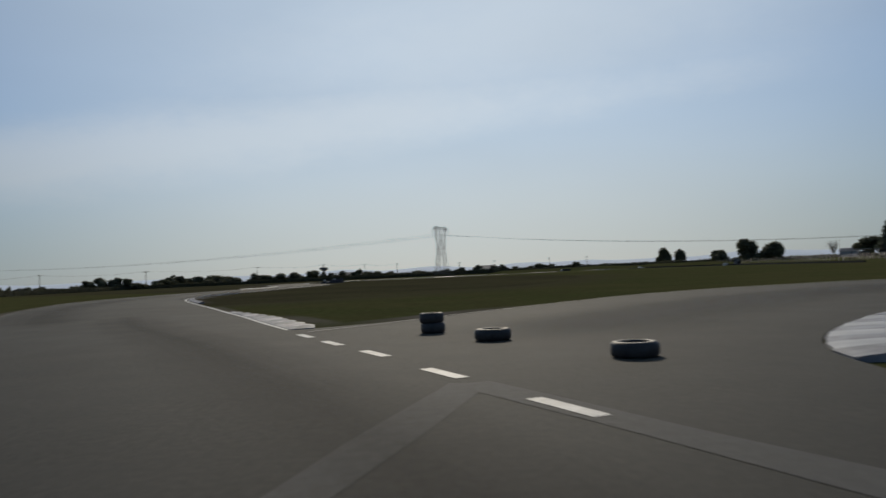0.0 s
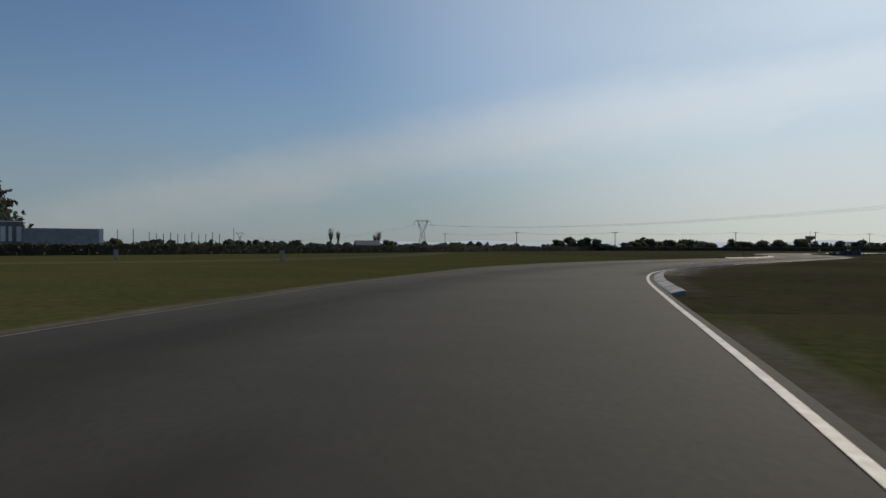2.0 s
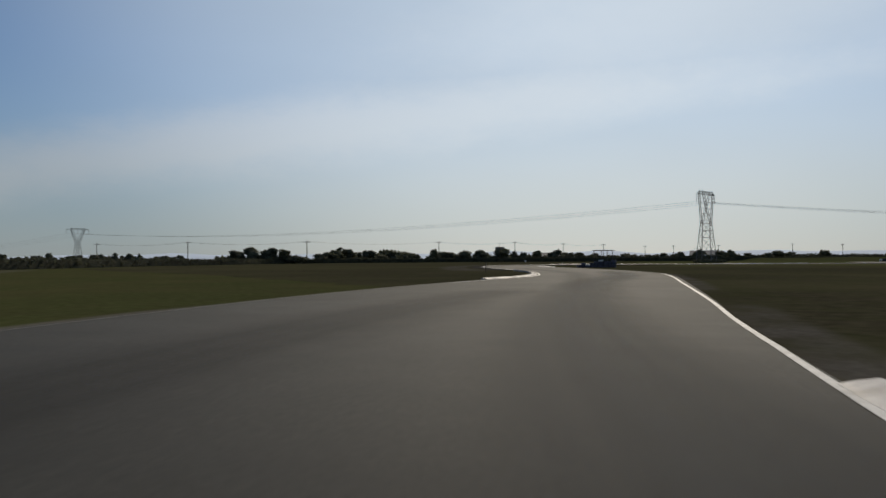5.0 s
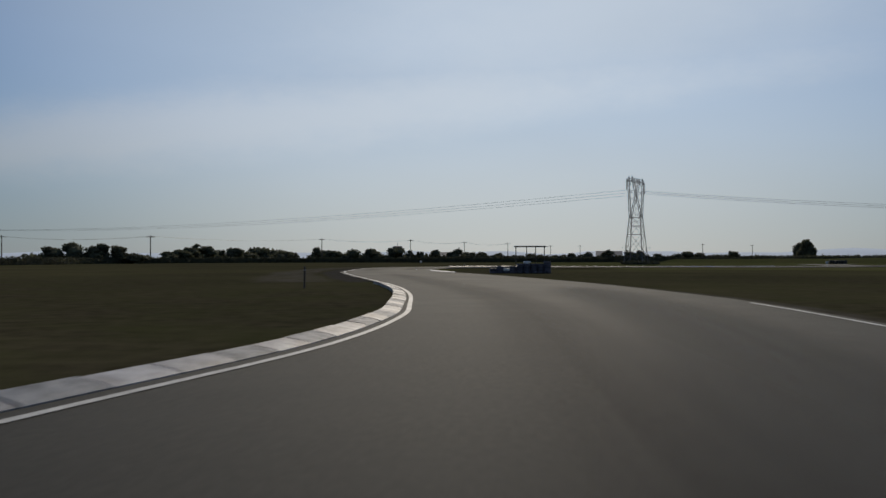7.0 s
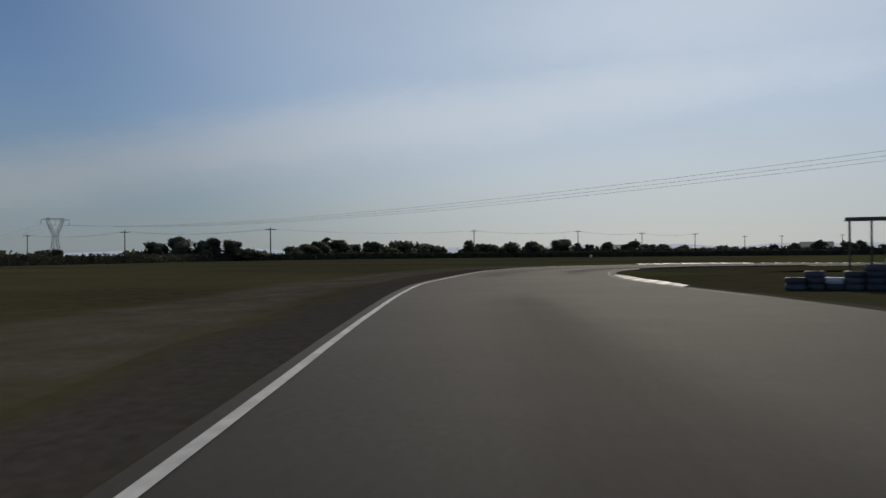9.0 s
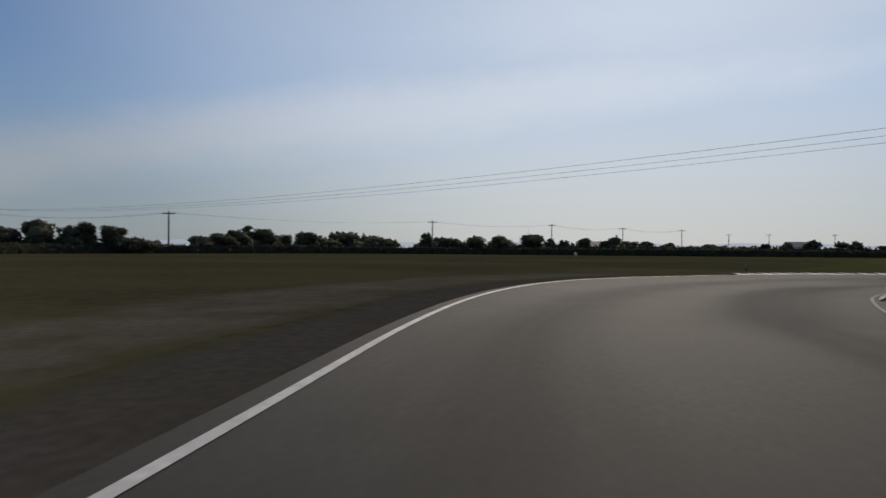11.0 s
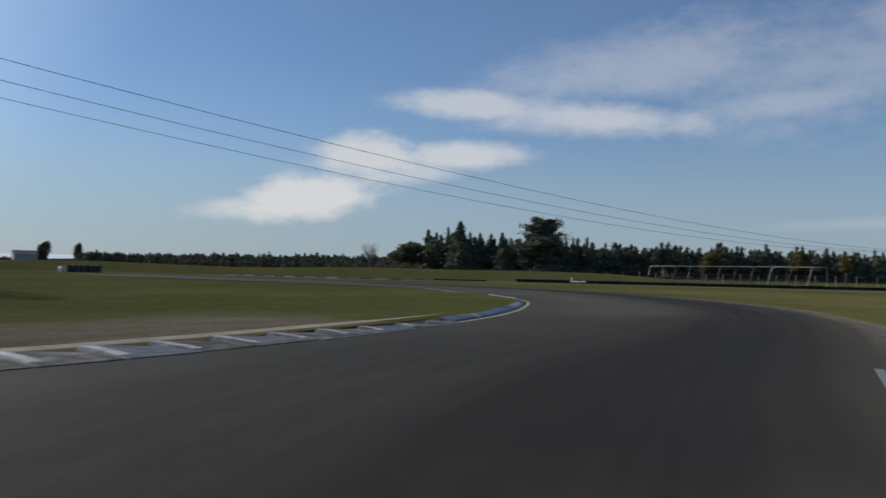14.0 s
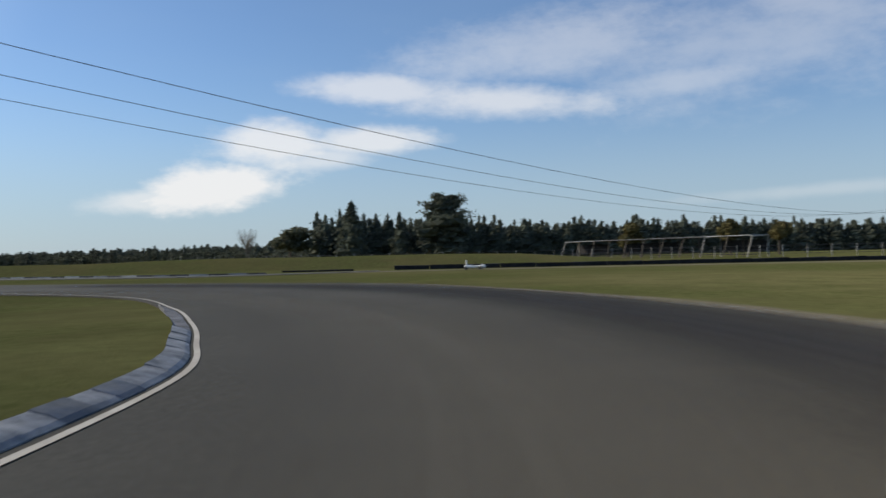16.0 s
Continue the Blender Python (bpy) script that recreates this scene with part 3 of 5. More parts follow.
def kerb(line, side, gap, width, length, height, mats, saw=False, taper=0, label="", ridge=None):
    """Blocks in a row beside a line. side: 1 to the right of its way, -1 to the left. taper: blocks that narrow towards both ends."""
    root = thing("kerb", pose(0, 0, 0), label, "kerb")
    meshes = {}
    for k, mat in enumerate(mats):
        bm = kerb_block(width, length * (0.972 if length > 0.6 else 1.03), height, saw)
        me = bpy.data.meshes.new("block")
        bm.normal_update()
        bm.to_mesh(me)
        bm.free()
        me.materials.append(mat)
        me.materials.append(ridge or mat)
        meshes[k] = me
    run, need, spots = 0.0, length / 2, []
    for i in range(len(line) - 1):
        d = (line[i + 1] - line[i]).length
        while run + d >= need:
            f = (need - run) / d
            spots.append((line[i].lerp(line[i + 1], f), side_of(line, i)))
            need += length
        run += d
    rng = random.Random(len(spots))
    for n, (p, r) in enumerate(spots):
        ob = new("block", meshes[n % len(mats)])
        out = r * side
        along = Vector((-out.y, out.x, 0))
        at = p + out * (gap(n / len(spots)) if callable(gap) else gap)
        first, last = taper if isinstance(taper, tuple) else (taper, taper)
        w = min(1.0, 0.3 + 0.7 * (n + 1) / (first + 1), 0.15 + 0.85 * (len(spots) - n) / (last + 1))
        m = Matrix.Identity(4)
        jig = rng.uniform(-0.012, 0.012)
        m.col[0], m.col[1], m.col[2], m.col[3] = (*(out * w), 0), (*along, 0), (0, 0, 1 + rng.uniform(-0.12, 0.12), 0), (at.x + jig, at.y + jig, 0, 1)
        ob.matrix_world = m
        ob.parent = root
    return root


kerb(stretch(right, (-4.15, 18.5), (-9.2, 30.8)), 1, 0.2, 0.8, 1.2, 0.065, [KERB_MOTTLED, KERB_GREY, KERB_MOTTLED], True, (0, 5), "wide sawtooth kerb of mottled blue-grey concrete teeth", KERB_GREY)
kerb(stretch(right, (-15.9, 47), (-23.5, 82.6)), 1, lambda f: 0.33 - 0.1 * min(1, f * 2), 0.37, 1.6, 0.085, [KERB_GREY, KERB_MOTTLED, KERB_GREY, KERB_GREY, KERB_MOTTLED], False, 0, "low sloping kerb of worn grey and white concrete slabs")
kerb(stretch(left, (-32.4, 119), (-35.1, 152.6)), -1, lambda f: 0.3 - 0.11 * f, 0.41, 1.0, 0.09, [KERB_GREY, KERB_MOTTLED, KERB_GREY, KERB_GREY, KERB_MOTTLED], False, 0, "low kerb of worn grey-white concrete blocks")
kerb(stretch(left, (-38.5, 228.4), (-28, 232.7)), -1, 0.10, 1.0, 0.95, 0.11, [KERB_WHITE, KERB_GREY, KERB_WHITE], True, (4, 0), "sawtooth kerb of worn white and grey concrete teeth")
kerb(stretch(left, (-27.6, 232.7), (-8, 229.4)), -1, 0.0, 1.24, 1.15, 0.095, [KERB_WORN, KERB_DARK, KERB_WORN, KERB_WORN, KERB_FADED], True, (0, 5), "sawtooth kerb of bare grey teeth with worn white and blue paint", KERB_RIDGE)
kerb(stretch(left, (-8.4, 229.4), (1.8, 230.7)), -1, 0.2, 0.27, 0.5, 0.10, [KERB_FADED] * 4 + [KERB_GREY] + [KERB_BLUE] * 11 + [KERB_GREY] * 6, False, (0, 0), "low rounded kerb painted blue and worn white")
kerb(stretch(left, (1.85, 230.72), (9.4, 234.3)), -1, 0.2, 0.29, 0.5, 0.11, [KERB_MOTTLED, KERB_MOTTLED, KERB_FADED, KERB_MOTTLED, KERB_FADED] + [KERB_MOTTLED] * 12, False, (0, 0), "low rounded kerb in faded slate blue and grey")
kerb(stretch(left, (9.6, 234.5), (16, 239.7)), -1, 0.2, 0.3, 0.4, 0.045, [KERB_DARK], False, (0, 8), "low worn grey kerb at the end of the bend")
kerb(curve_points([(50, 281), (49.4, 270), (49.2, 262), (52, 256)], 0.5), 1, 0.0, 0.5, 1.4, 0.09, [KERB_GREY, KERB_DARK, KERB_WHITE, KERB_DARK], False, (0, 0), "broken white kerb along the service road")
kerb(stretch(right, (-37.3, 208.6), (-25.2, 220.9)), 1, lambda f: 0.05 + 0.08 * max(0, min(1, f * 2.5 - 1.2)), 0.27, 0.5, 0.055, [KERB_FADED], False, (6, 10), "low curved kerb in faded slate blue and worn grey")
kerb(stretch(right, (-34.0, 180.3), (-37.6, 194)), 1, 0.1, 0.5, 1.0, 0.07, [KERB_WHITE, KERB_GREY], False, 3, "short low white kerb at a bend")
kerb(stretch(branch_right, (4.5, 9), (10, 17.4)), 1, 0.05, 1.5, 0.9, 0.08, [KERB_GREY, KERB_WHITE], False, 4, "wide worn white kerb at the fork's inner bend")


# ---- pylons ----
def pylon(at, turn, height, horn=0.6):
    """A lattice tower with a V-shaped head, a flat crossarm along its local x and two horns."""
    root = thing("pylon", pose(*at, 0, 0, turn), "steel lattice power pylon with a forked head and crossarm", "pylon", "pylons of the power line")
    s = height / 18.0
    base, waist, deep, zw, za, ztop = 1.95 * s, 0.75 * s, 1.15 * s, 9.4 * s, 16.5 * s, (17.5 + horn) * s
    corners = [(1, 1), (-1, 1), (-1, -1), (1, -1)]

    def wide(z):
        f = min(1, z / zw)
        return base + (waist - base) * f, base + (deep - base) * f

    for cx, cy in corners:
        bm = bmesh.new()
        rod(bm, (cx * base, cy * base, -0.4), (cx * waist, cy * deep, zw), 0.10 * s, 0.08 * s, 4)
        part("leg", bm, STEEL, root)
    # crossed panels, with the two flat ones braced to the middle of the bar above
    levels, crossed = [0.0, 1.7, 6.0, 7.7, 9.4], (False, True, False, True)
    for u, v in (((1, 1), (-1, 1)), ((-1, 1), (-1, -1)), ((-1, -1), (1, -1)), ((1, -1), (1, 1))):
        for z0, z1, cross in zip(levels, levels[1:], crossed):
            z0, z1 = z0 * s, z1 * s
            w0, w1 = wide(z0), wide(z1)
            foot_u, foot_v = (u[0] * w0[0], u[1] * w0[1], z0), (v[0] * w0[0], v[1] * w0[1], z0)
            head_u, head_v = (u[0] * w1[0], u[1] * w1[1], z1), (v[0] * w1[0], v[1] * w1[1], z1)
            mid = tuple((a + b) / 2 for a, b in zip(head_u, head_v))
            for p0, p1 in ((foot_u, head_v if cross else mid), (foot_v, head_u if cross else mid), (head_u, head_v)):
                part("brace", rod(bmesh.new(), p0, p1, 0.036 * s, sides=4), STEEL, root)
    for cx, cy in corners:
        w = wide(3.3 * s)
        bm = bmesh.new()
        rod(bm, (cx * w[0], cy * w[1], 3.3 * s), (cx * (w[0] + 0.55 * s), cy * (w[1] + 0.55 * s), 3.35 * s), 0.03 * s, sides=4)
        rod(bm, (cx * (w[0] + 0.5 * s), cy * (w[1] + 0.5 * s), 3.15 * s), (cx * (w[0] + 0.5 * s), cy * (w[1] + 0.5 * s), 3.5 * s), 0.02 * s, sides=4)
        part("climbing_guard", bm, STEEL, root)
    for side in (1, -1):
        bm = bmesh.new()
        foot = [(side * waist * a, b * deep, zw) for a in (1, -0.5) for b in (1, -1)]
        head = [(side * x * s, b * 0.45 * s, za) for x in (3.6, 2.6) for b in (1, -1)]
        for a, b in zip(foot, head):
            rod(bm, a, b, 0.07 * s, sides=4)
        for t in range(5):
            f0, f1 = t / 5, (t + 1) / 5
            for i, j in ((0, 2), (1, 3), (0, 1), (1, 0)):
                a = Vector(foot[i]).lerp(Vector(head[i]), f0)
                b = Vector(foot[j]).lerp(Vector(head[j]), f1)
                rod(bm, a, b, 0.032 * s, sides=4)
        part("fork", bm, STEEL, root)
        bm = bmesh.new()
        for b in (1, -1):
            rod(bm, (side * 3.4 * s, b * 0.45 * s, za), (side * 3.2 * s, b * 0.3 * s, ztop), 0.05 * s, sides=4)
            rod(bm, (side * 2.6 * s, b * 0.45 * s, za), (side * 3.1 * s, b * 0.3 * s, ztop), 0.05 * s, sides=4)
        part("horn", bm, STEEL, root)
    bm = bmesh.new()
    span = 5.6 * s
    for b in (1, -1):
        rod(bm, (-span, 0, za + 0.1 * s), (-3.2 * s, b * 0.45 * s, za + 0.6 * s), 0.05 * s, sides=4)
        rod(bm, (span, 0, za + 0.1 * s), (3.2 * s, b * 0.45 * s, za + 0.6 * s), 0.05 * s, sides=4)
        rod(bm, (-span, 0, za), (-3.2 * s, b * 0.45 * s, za), 0.06 * s, sides=4)
        rod(bm, (span, 0, za), (3.2 * s, b * 0.45 * s, za), 0.06 * s, sides=4)
        for z in (0, 0.6):
            rod(bm, (-3.2 * s, b * 0.45 * s, za + z * s), (3.2 * s, b * 0.45 * s, za + z * s), 0.06 * s, sides=4)
        for i in range(8):
            x0, x1 = -3.2 * s + i * 0.8 * s, -3.2 * s + (i + 1) * 0.8 * s
            rod(bm, (x0, b * 0.45 * s, za + (0.6 * s if i % 2 else 0)), (x1, b * 0.45 * s, za + (0 if i % 2 else 0.6 * s)), 0.035 * s, sides=4)
    part("crossarm", bm, STEEL, root)
    for x in (-span, 0, span):
        bm = bmesh.new()
        prof = [(0.02, za - 2.0)]
        for k in range(9):
            prof += [(0.04, za - 1.95 + 0.2 * k), (0.13, za - 1.9 + 0.2 * k), (0.13, za - 1.86 + 0.2 * k), (0.04, za - 1.82 + 0.2 * k)]
        lathe(bm, prof + [(0.02, za - 0.05)], 8, (x, 0, 0))
        part("insulator", bm, ROOF, root)
    return root


def wire_run(a, b, sag, r=0.02, group="power lines"):
    bm = bmesh.new()
    a, b, n = Vector(a), Vector(b), 28
    pts = [a.lerp(b, i / n) - Vector((0, 0, sag * 4 * (i / n) * (1 - i / n))) for i in range(n + 1)]
    across = Vector((a.y - b.y, b.x - a.x, 0)).normalized() * r
    up = Vector((0, 0, r))
    rings = [[bm.verts.new(p + d) for d in (across, up, -across, -up)] for p in pts]
    for p, q in zip(rings, rings[1:]):
        for k in range(4):
            bm.faces.new((p[k], p[(k + 1) % 4], q[(k + 1) % 4], q[k]))
    return tagged(mesh_object("power_line", bm, WIRE), "thin dark power line hanging between pylons", "power line", group)


LINE_TURN = 63.0
PYLONS = [((-893, 798, 0), 21.5), ((-296, 424, 0), 18.5), ((-4.7, 276.5, 0), 18.2), ((238, 153, 0), 16.8)]
for at, h in PYLONS:
    pylon(at, LINE_TURN, h, 3.0 if h < 17 else 0.0)
c, s_ = math.cos(radians(LINE_TURN)), math.sin(radians(LINE_TURN))
arm = Vector((c, s_, 0))
for (a, ha), (b, hb) in zip(PYLONS, PYLONS[1:]):
    for x in (-5.6, 0.0, 5.6):
        za, zb = 16.5 * ha / 18 - 2.0, 16.5 * hb / 18 - 2.0
        wire_run(Vector(a) + arm * x * ha / 18 + Vector((0, 0, za)), Vector(b) + arm * x * hb / 18 + Vector((0, 0, zb)), 7.8 if hb < 17 else 9.0 if ha > 20 else 4.2)


# ---- trees and hedges ----
def leaf(bm, p, size, rng, flat=0.0):
    """One small bent leaf clump: two triangles with a fold."""
    n = Vector((rng.gauss(0, 1), rng.gauss(0, 1), rng.gauss(0, 1) * (1 - flat) + flat)).normalized()
    u = n.orthogonal().normalized()
    u = Matrix.Rotation(rng.uniform(0, 6.28), 3, n) @ u
    w = n.cross(u)
    a, b = size * rng.uniform(0.7, 1.3), size * rng.uniform(0.35, 0.7)
    q = [bm.verts.new(p + u * a), bm.verts.new(p + w * b + n * 0.15 * size), bm.verts.new(p - u * a), bm.verts.new(p - w * b + n * 0.15 * size)]
    bm.faces.new((q[0], q[1], q[2]))
    bm.faces.new((q[0], q[2], q[3]))


def lump(bm, c, rx, rz, rng, rings=5, sides=8):
    """An uneven rounded mass of inner foliage."""
    rows = []
    for i in range(rings + 1):
        p = math.pi * i / rings
        rows.append([bm.verts.new(c + Vector((math.cos(a) * math.sin(p) * rx, math.sin(a) * math.sin(p) * rx, math.cos(p) * rz)) * rng.uniform(0.82, 1.1))
                     for a in (2 * math.pi * (k + 0.5 * (i % 2)) / sides for k in range(sides))])
    for lo, hi in zip(rows, rows[1:]):
        for k in range(sides):
            bm.faces.new((hi[k], hi[(k + 1) % sides], lo[(k + 1) % sides], lo[k]))


def lobes_crown(bm, rng, height, width, base, count, size):
    """Leaf clumps over the shells of several overlapping lobes, each with a dark mass inside."""
    lobes = []
    for k in range(rng.randint(7, 10)):
        a, r = rng.uniform(0, 6.28), width * rng.uniform(0.05, 0.3)
        z = base + (height - base) * rng.uniform(0.24, 0.78)
        lobes.append((Vector((r * math.cos(a), r * math.sin(a), z)), width * rng.uniform(0.2, 0.3), (height - base) * rng.uniform(0.17, 0.27)))
    for c, rw, rh in lobes:
        lump(bm, c, rw * 0.86, rh * 0.86, rng)
    for _ in range(count):
        c, rw, rh = rng.choice(lobes)
        d = Vector((rng.gauss(0, 1), rng.gauss(0, 1), rng.gauss(0, 1))).normalized() * rng.uniform(0.8, 1.06)
        p = c + Vector((d.x * rw, d.y * rw, d.z * rh))
        p.z = min(p.z, height)
        leaf(bm, p, size * rng.uniform(0.5, 1.1), rng)


def broad_tree(at, height, width, seed, mat=None, label="dark round-crowned broadleaf tree beyond the grass", group="trees of the plain", leaves=900, stem=0.22):
    rng = random.Random(seed)
    root = thing("tree", pose(*at, 0, 0, rng.uniform(0, 360)), label, "tree", group)
    bm = bmesh.new()
    r = 0.035 * height
    rod(bm, (0, 0, -0.2), (0.05, 0, height * 0.45), r, r * 0.6, 7)
    for k in range(6):
        a, z = k * 1.05 + rng.uniform(-0.3, 0.3), height * rng.uniform(0.25, 0.45)
        rod(bm, (0, 0, z), (math.cos(a) * width * 0.3, math.sin(a) * width * 0.3, height * rng.uniform(0.55, 0.8)), r * 0.5, r * 0.15, 5)
    part("trunk", bm, BARK, root)
    bm = bmesh.new()
    lobes_crown(bm, rng, height, width, height * stem, leaves, width * 0.075)
    part("crown", bm, mat or LEAF, root)
    return root


def conifer_crown(bm, rng, height, width, low, layers, per, ragged=0.3, top=0.0):
    for k in range(5):
        f = (k + 0.5) / 5
        lump(bm, Vector((0, 0, low + (height - low) * f)), width * 0.36 * max(top * 0.4, (1 - f) ** 0.8) + 0.1, (height - low) * 0.15, rng, 4, 7)
    for k in range(layers):
        f = k / (layers - 1)
        z0 = low + (height - low) * f
        reach = width / 2 * max(top * 0.4, (1 - f) ** 0.8) * rng.uniform(1 - ragged, 1.0 + ragged * 0.3) + 0.12
        n = max(4, round(per * (1 - 0.6 * f)))
        for i in range(n):
            a = rng.uniform(0, 6.28)
            z = min(height - 0.1, max(low * 0.5, z0 + rng.uniform(-0.7, 0.7) * (height - low) / layers))
            length = reach * rng.uniform(0.55, 1.1)
            lift = rng.uniform(-0.12, 0.28) * length
            for t in (0.3, 0.55, 0.8, 1.0):
                p = Vector((math.cos(a) * length * t, math.sin(a) * length * t, z + lift * t * t + rng.uniform(-0.1, 0.1)))
                leaf(bm, p, (0.10 + 0.16 * (1 - f)) * width * 0.24 * (1.2 - 0.5 * t) + 0.12, rng, 0.3)
                leaf(bm, p + Vector((rng.uniform(-0.3, 0.3), rng.uniform(-0.3, 0.3), rng.uniform(-0.25, 0.25))), 0.1 * width * 0.3 + 0.1, rng, 0.3)
    for _ in range(6):
        leaf(bm, Vector((0, 0, height - rng.uniform(0, 0.4))), 0.16, rng)


def conifer(at, height, width, seed, layers=16, per=9, label="tall dark conifer with layered drooping branches", group="conifers", low=0.08, ragged=0.35, top=0.0):
    rng = random.Random(seed)
    root = thing("conifer", pose(*at, 0, 0, rng.uniform(0, 360)), label, "tree", group)
    bm = bmesh.new()
    rod(bm, (0, 0, -0.2), (0, 0, height * 0.97), 0.022 * height, 0.03, 7)
    part("trunk", bm, BARK, root)
    bm = bmesh.new()
    conifer_crown(bm, rng, height, width, height * low, layers, per, ragged, top)
    part("crown", bm, PINE, root)
    return root


def pine_tree(at, height, width, seed, label):
    """A wide old pine: rising limbs of uneven length, each with tufts of needles towards its end."""
    rng = random.Random(seed)
    root = thing("conifer", pose(*at, 0, 0, rng.uniform(0, 360)), label, "tree", "conifers")
    limbs, crown = bmesh.new(), bmesh.new()
    rod(limbs, (0, 0, -0.2), (0.2, 0, height * 0.9), 0.03 * height, 0.06, 8)
    for k in range(62):
        f = 0.05 + 0.93 * k / 61
        a = k * 2.4 + rng.uniform(-0.4, 0.4)
        reach = width / 2 * (0.72 + 0.3 * math.sin(math.pi * min(1.0, f * 1.25)) - 0.4 * max(0.0, f - 0.75)) * rng.uniform(0.45, 1.1)
        rise = reach * rng.uniform(0.05, 0.5)
        foot = Vector((0, 0, height * f * 0.9))
        tip = foot + Vector((math.cos(a) * reach, math.sin(a) * reach, rise))
        tip.z = min(tip.z, height * rng.uniform(0.86, 1.0))
        rod(limbs, foot, tip, 0.012 * height * (1.2 - f), 0.03, 5)
        lump(crown, foot.lerp(tip, 0.45), reach * 0.42 + 0.2, height * 0.06, rng, 3, 6)
        for _ in range(80):
            t = rng.uniform(0.2, 1.04)
            s = 0.2 * reach * (1.1 - 0.7 * t) + 0.12
            leaf(crown, foot.lerp(tip, t) + Vector((rng.gauss(0, s), rng.gauss(0, s), rng.gauss(0, s * 0.6) + 0.1)), rng.uniform(0.2, 0.44), rng, 0.2)
    part("trunk", limbs, BARK, root)
    part("crown", crown, PINE, root)
    return root


def tree_belt(line, depth, heights, spacing, seed, mat, label, pine=False, size=0.62, fill=0.35, leaves=150):
    """A far belt of trees in one mesh: trunks and crowns of many sizes set unevenly along a line."""
    rng = random.Random(seed)
    bm = bmesh.new()
    pts = curve_points(line, spacing)
    for i, p in enumerate(pts):
        if rng.random() > 0.5 + fill:
            continue
        q = p + side_of(pts, i) * rng.uniform(-depth, depth) * 0.5 + Vector((rng.uniform(-1, 1), rng.uniform(-1, 1), 0)) * spacing * 0.4
        h = rng.uniform(*heights)
        w = h * (rng.uniform(0.5, 0.75) if pine else rng.uniform(0.9, 1.5))
        tmp = bmesh.new()
        rod(tmp, (0, 0, -0.2), (0, 0, h * 0.7), 0.02 * h, 0.01 * h, 5)
        if pine:
            conifer_crown(tmp, rng, h, w, h * 0.04, 11, 9, 0.4)
        else:
            lobes_crown(tmp, rng, h, w, h * 0.04, leaves, size * w * 0.18)
        me = bpy.data.meshes.new("t")
        tmp.to_mesh(me)
        tmp.free()
        me.transform(Matrix.Translation(q))
        bm.from_mesh(me)
        bpy.data.meshes.remove(me)
    return tagged(mesh_object("tree_belt", bm, mat), label, "trees", kind="stuff")


def hedge(line, height, width, seed, label="low dark clipped hedge along the far boundary", density=7, mat=None, size=0.55):
    rng = random.Random(seed)
    bm = bmesh.new()
    pts = curve_points(line, 1.0)
    for i, p in enumerate(pts):
        r = side_of(pts, i)
        hh = height * (0.85 + 0.25 * noise.noise(Vector((p.x * 0.06, p.y * 0.06, seed))))
        for _ in range(density):
            q = p + r * rng.uniform(-0.5, 0.5) * width + Vector((rng.uniform(-0.5, 0.5), rng.uniform(-0.5, 0.5), rng.uniform(0.05, 1) * hh))
            leaf(bm, q, size, rng)
    inner = shifted(pts, width * 0.32), shifted(pts, -width * 0.32)
    for side in inner:
        strip_up = [bm.verts.new((p.x, p.y, -0.1)) for p in side], [bm.verts.new((p.x, p.y, height * 0.72)) for p in side]
        for i in range(len(side) - 1):
            bm.faces.new((strip_up[0][i], strip_up[0][i + 1], strip_up[1][i + 1], strip_up[1][i]))
    strip(bm, inner[0], inner[1], height * 0.72)
    return tagged(mesh_object("hedge", bm, mat or HEDGE), label, "hedge", kind="stuff")


def wood(line, depth, height, seed, label, grow=1.0, fall=0.0):
    """A close-grown conifer wood in one mesh: an uneven dark mass with many pointed tops standing out of it."""
    rng = random.Random(seed)
    bm = bmesh.new()
    pts = curve_points(line, 1.25 * grow)
    for i, p in enumerate(pts):
        r = side_of(pts, i)
        for row in range(3):
            q = p + r * (row - 1) * depth * 0.4 + Vector((rng.uniform(-0.8, 0.8), rng.uniform(-0.8, 0.8), 0))
            h = height * (1 - fall * min(1.0, 2.2 * i / len(pts))) * (0.92 + 0.3 * noise.noise(Vector((p.x * 0.16, p.y * 0.16, seed + row)))) * rng.choice((0.82, 0.88, 0.92, 0.95, 1.0, 1.07))
            w = rng.uniform(3.2, 5.2) * grow
            n = 6
            for k in range(n):
                f = (k + 0.4) / n
                reach = w / 2 * min(1.0, 1.9 * (1 - f)) ** 0.9
                lump(bm, q + Vector((rng.uniform(-0.35, 0.35), rng.uniform(-0.35, 0.35), h * f)), reach * rng.uniform(0.65, 0.9) + 0.06, h * 0.13, rng, 3, 6)
                for _ in range(14):
                    a = rng.uniform(0, 6.28)
                    s = reach * rng.uniform(0.75, 1.2)
                    leaf(bm, q + Vector((math.cos(a) * s, math.sin(a) * s, h * (f + rng.uniform(-0.09, 0.09)))), (0.16 + 0.2 * reach / w * 2) * grow, rng, 0.2)
            leaf(bm, q + Vector((0, 0, h)), 0.22, rng)
            rod(bm, q + Vector((0, 0, -0.2)), q + Vector((0, 0, h)), 0.1, 0.03, 4)
    return tagged(mesh_object("conifer_wood", bm, PINE), label, "trees", kind="stuff")


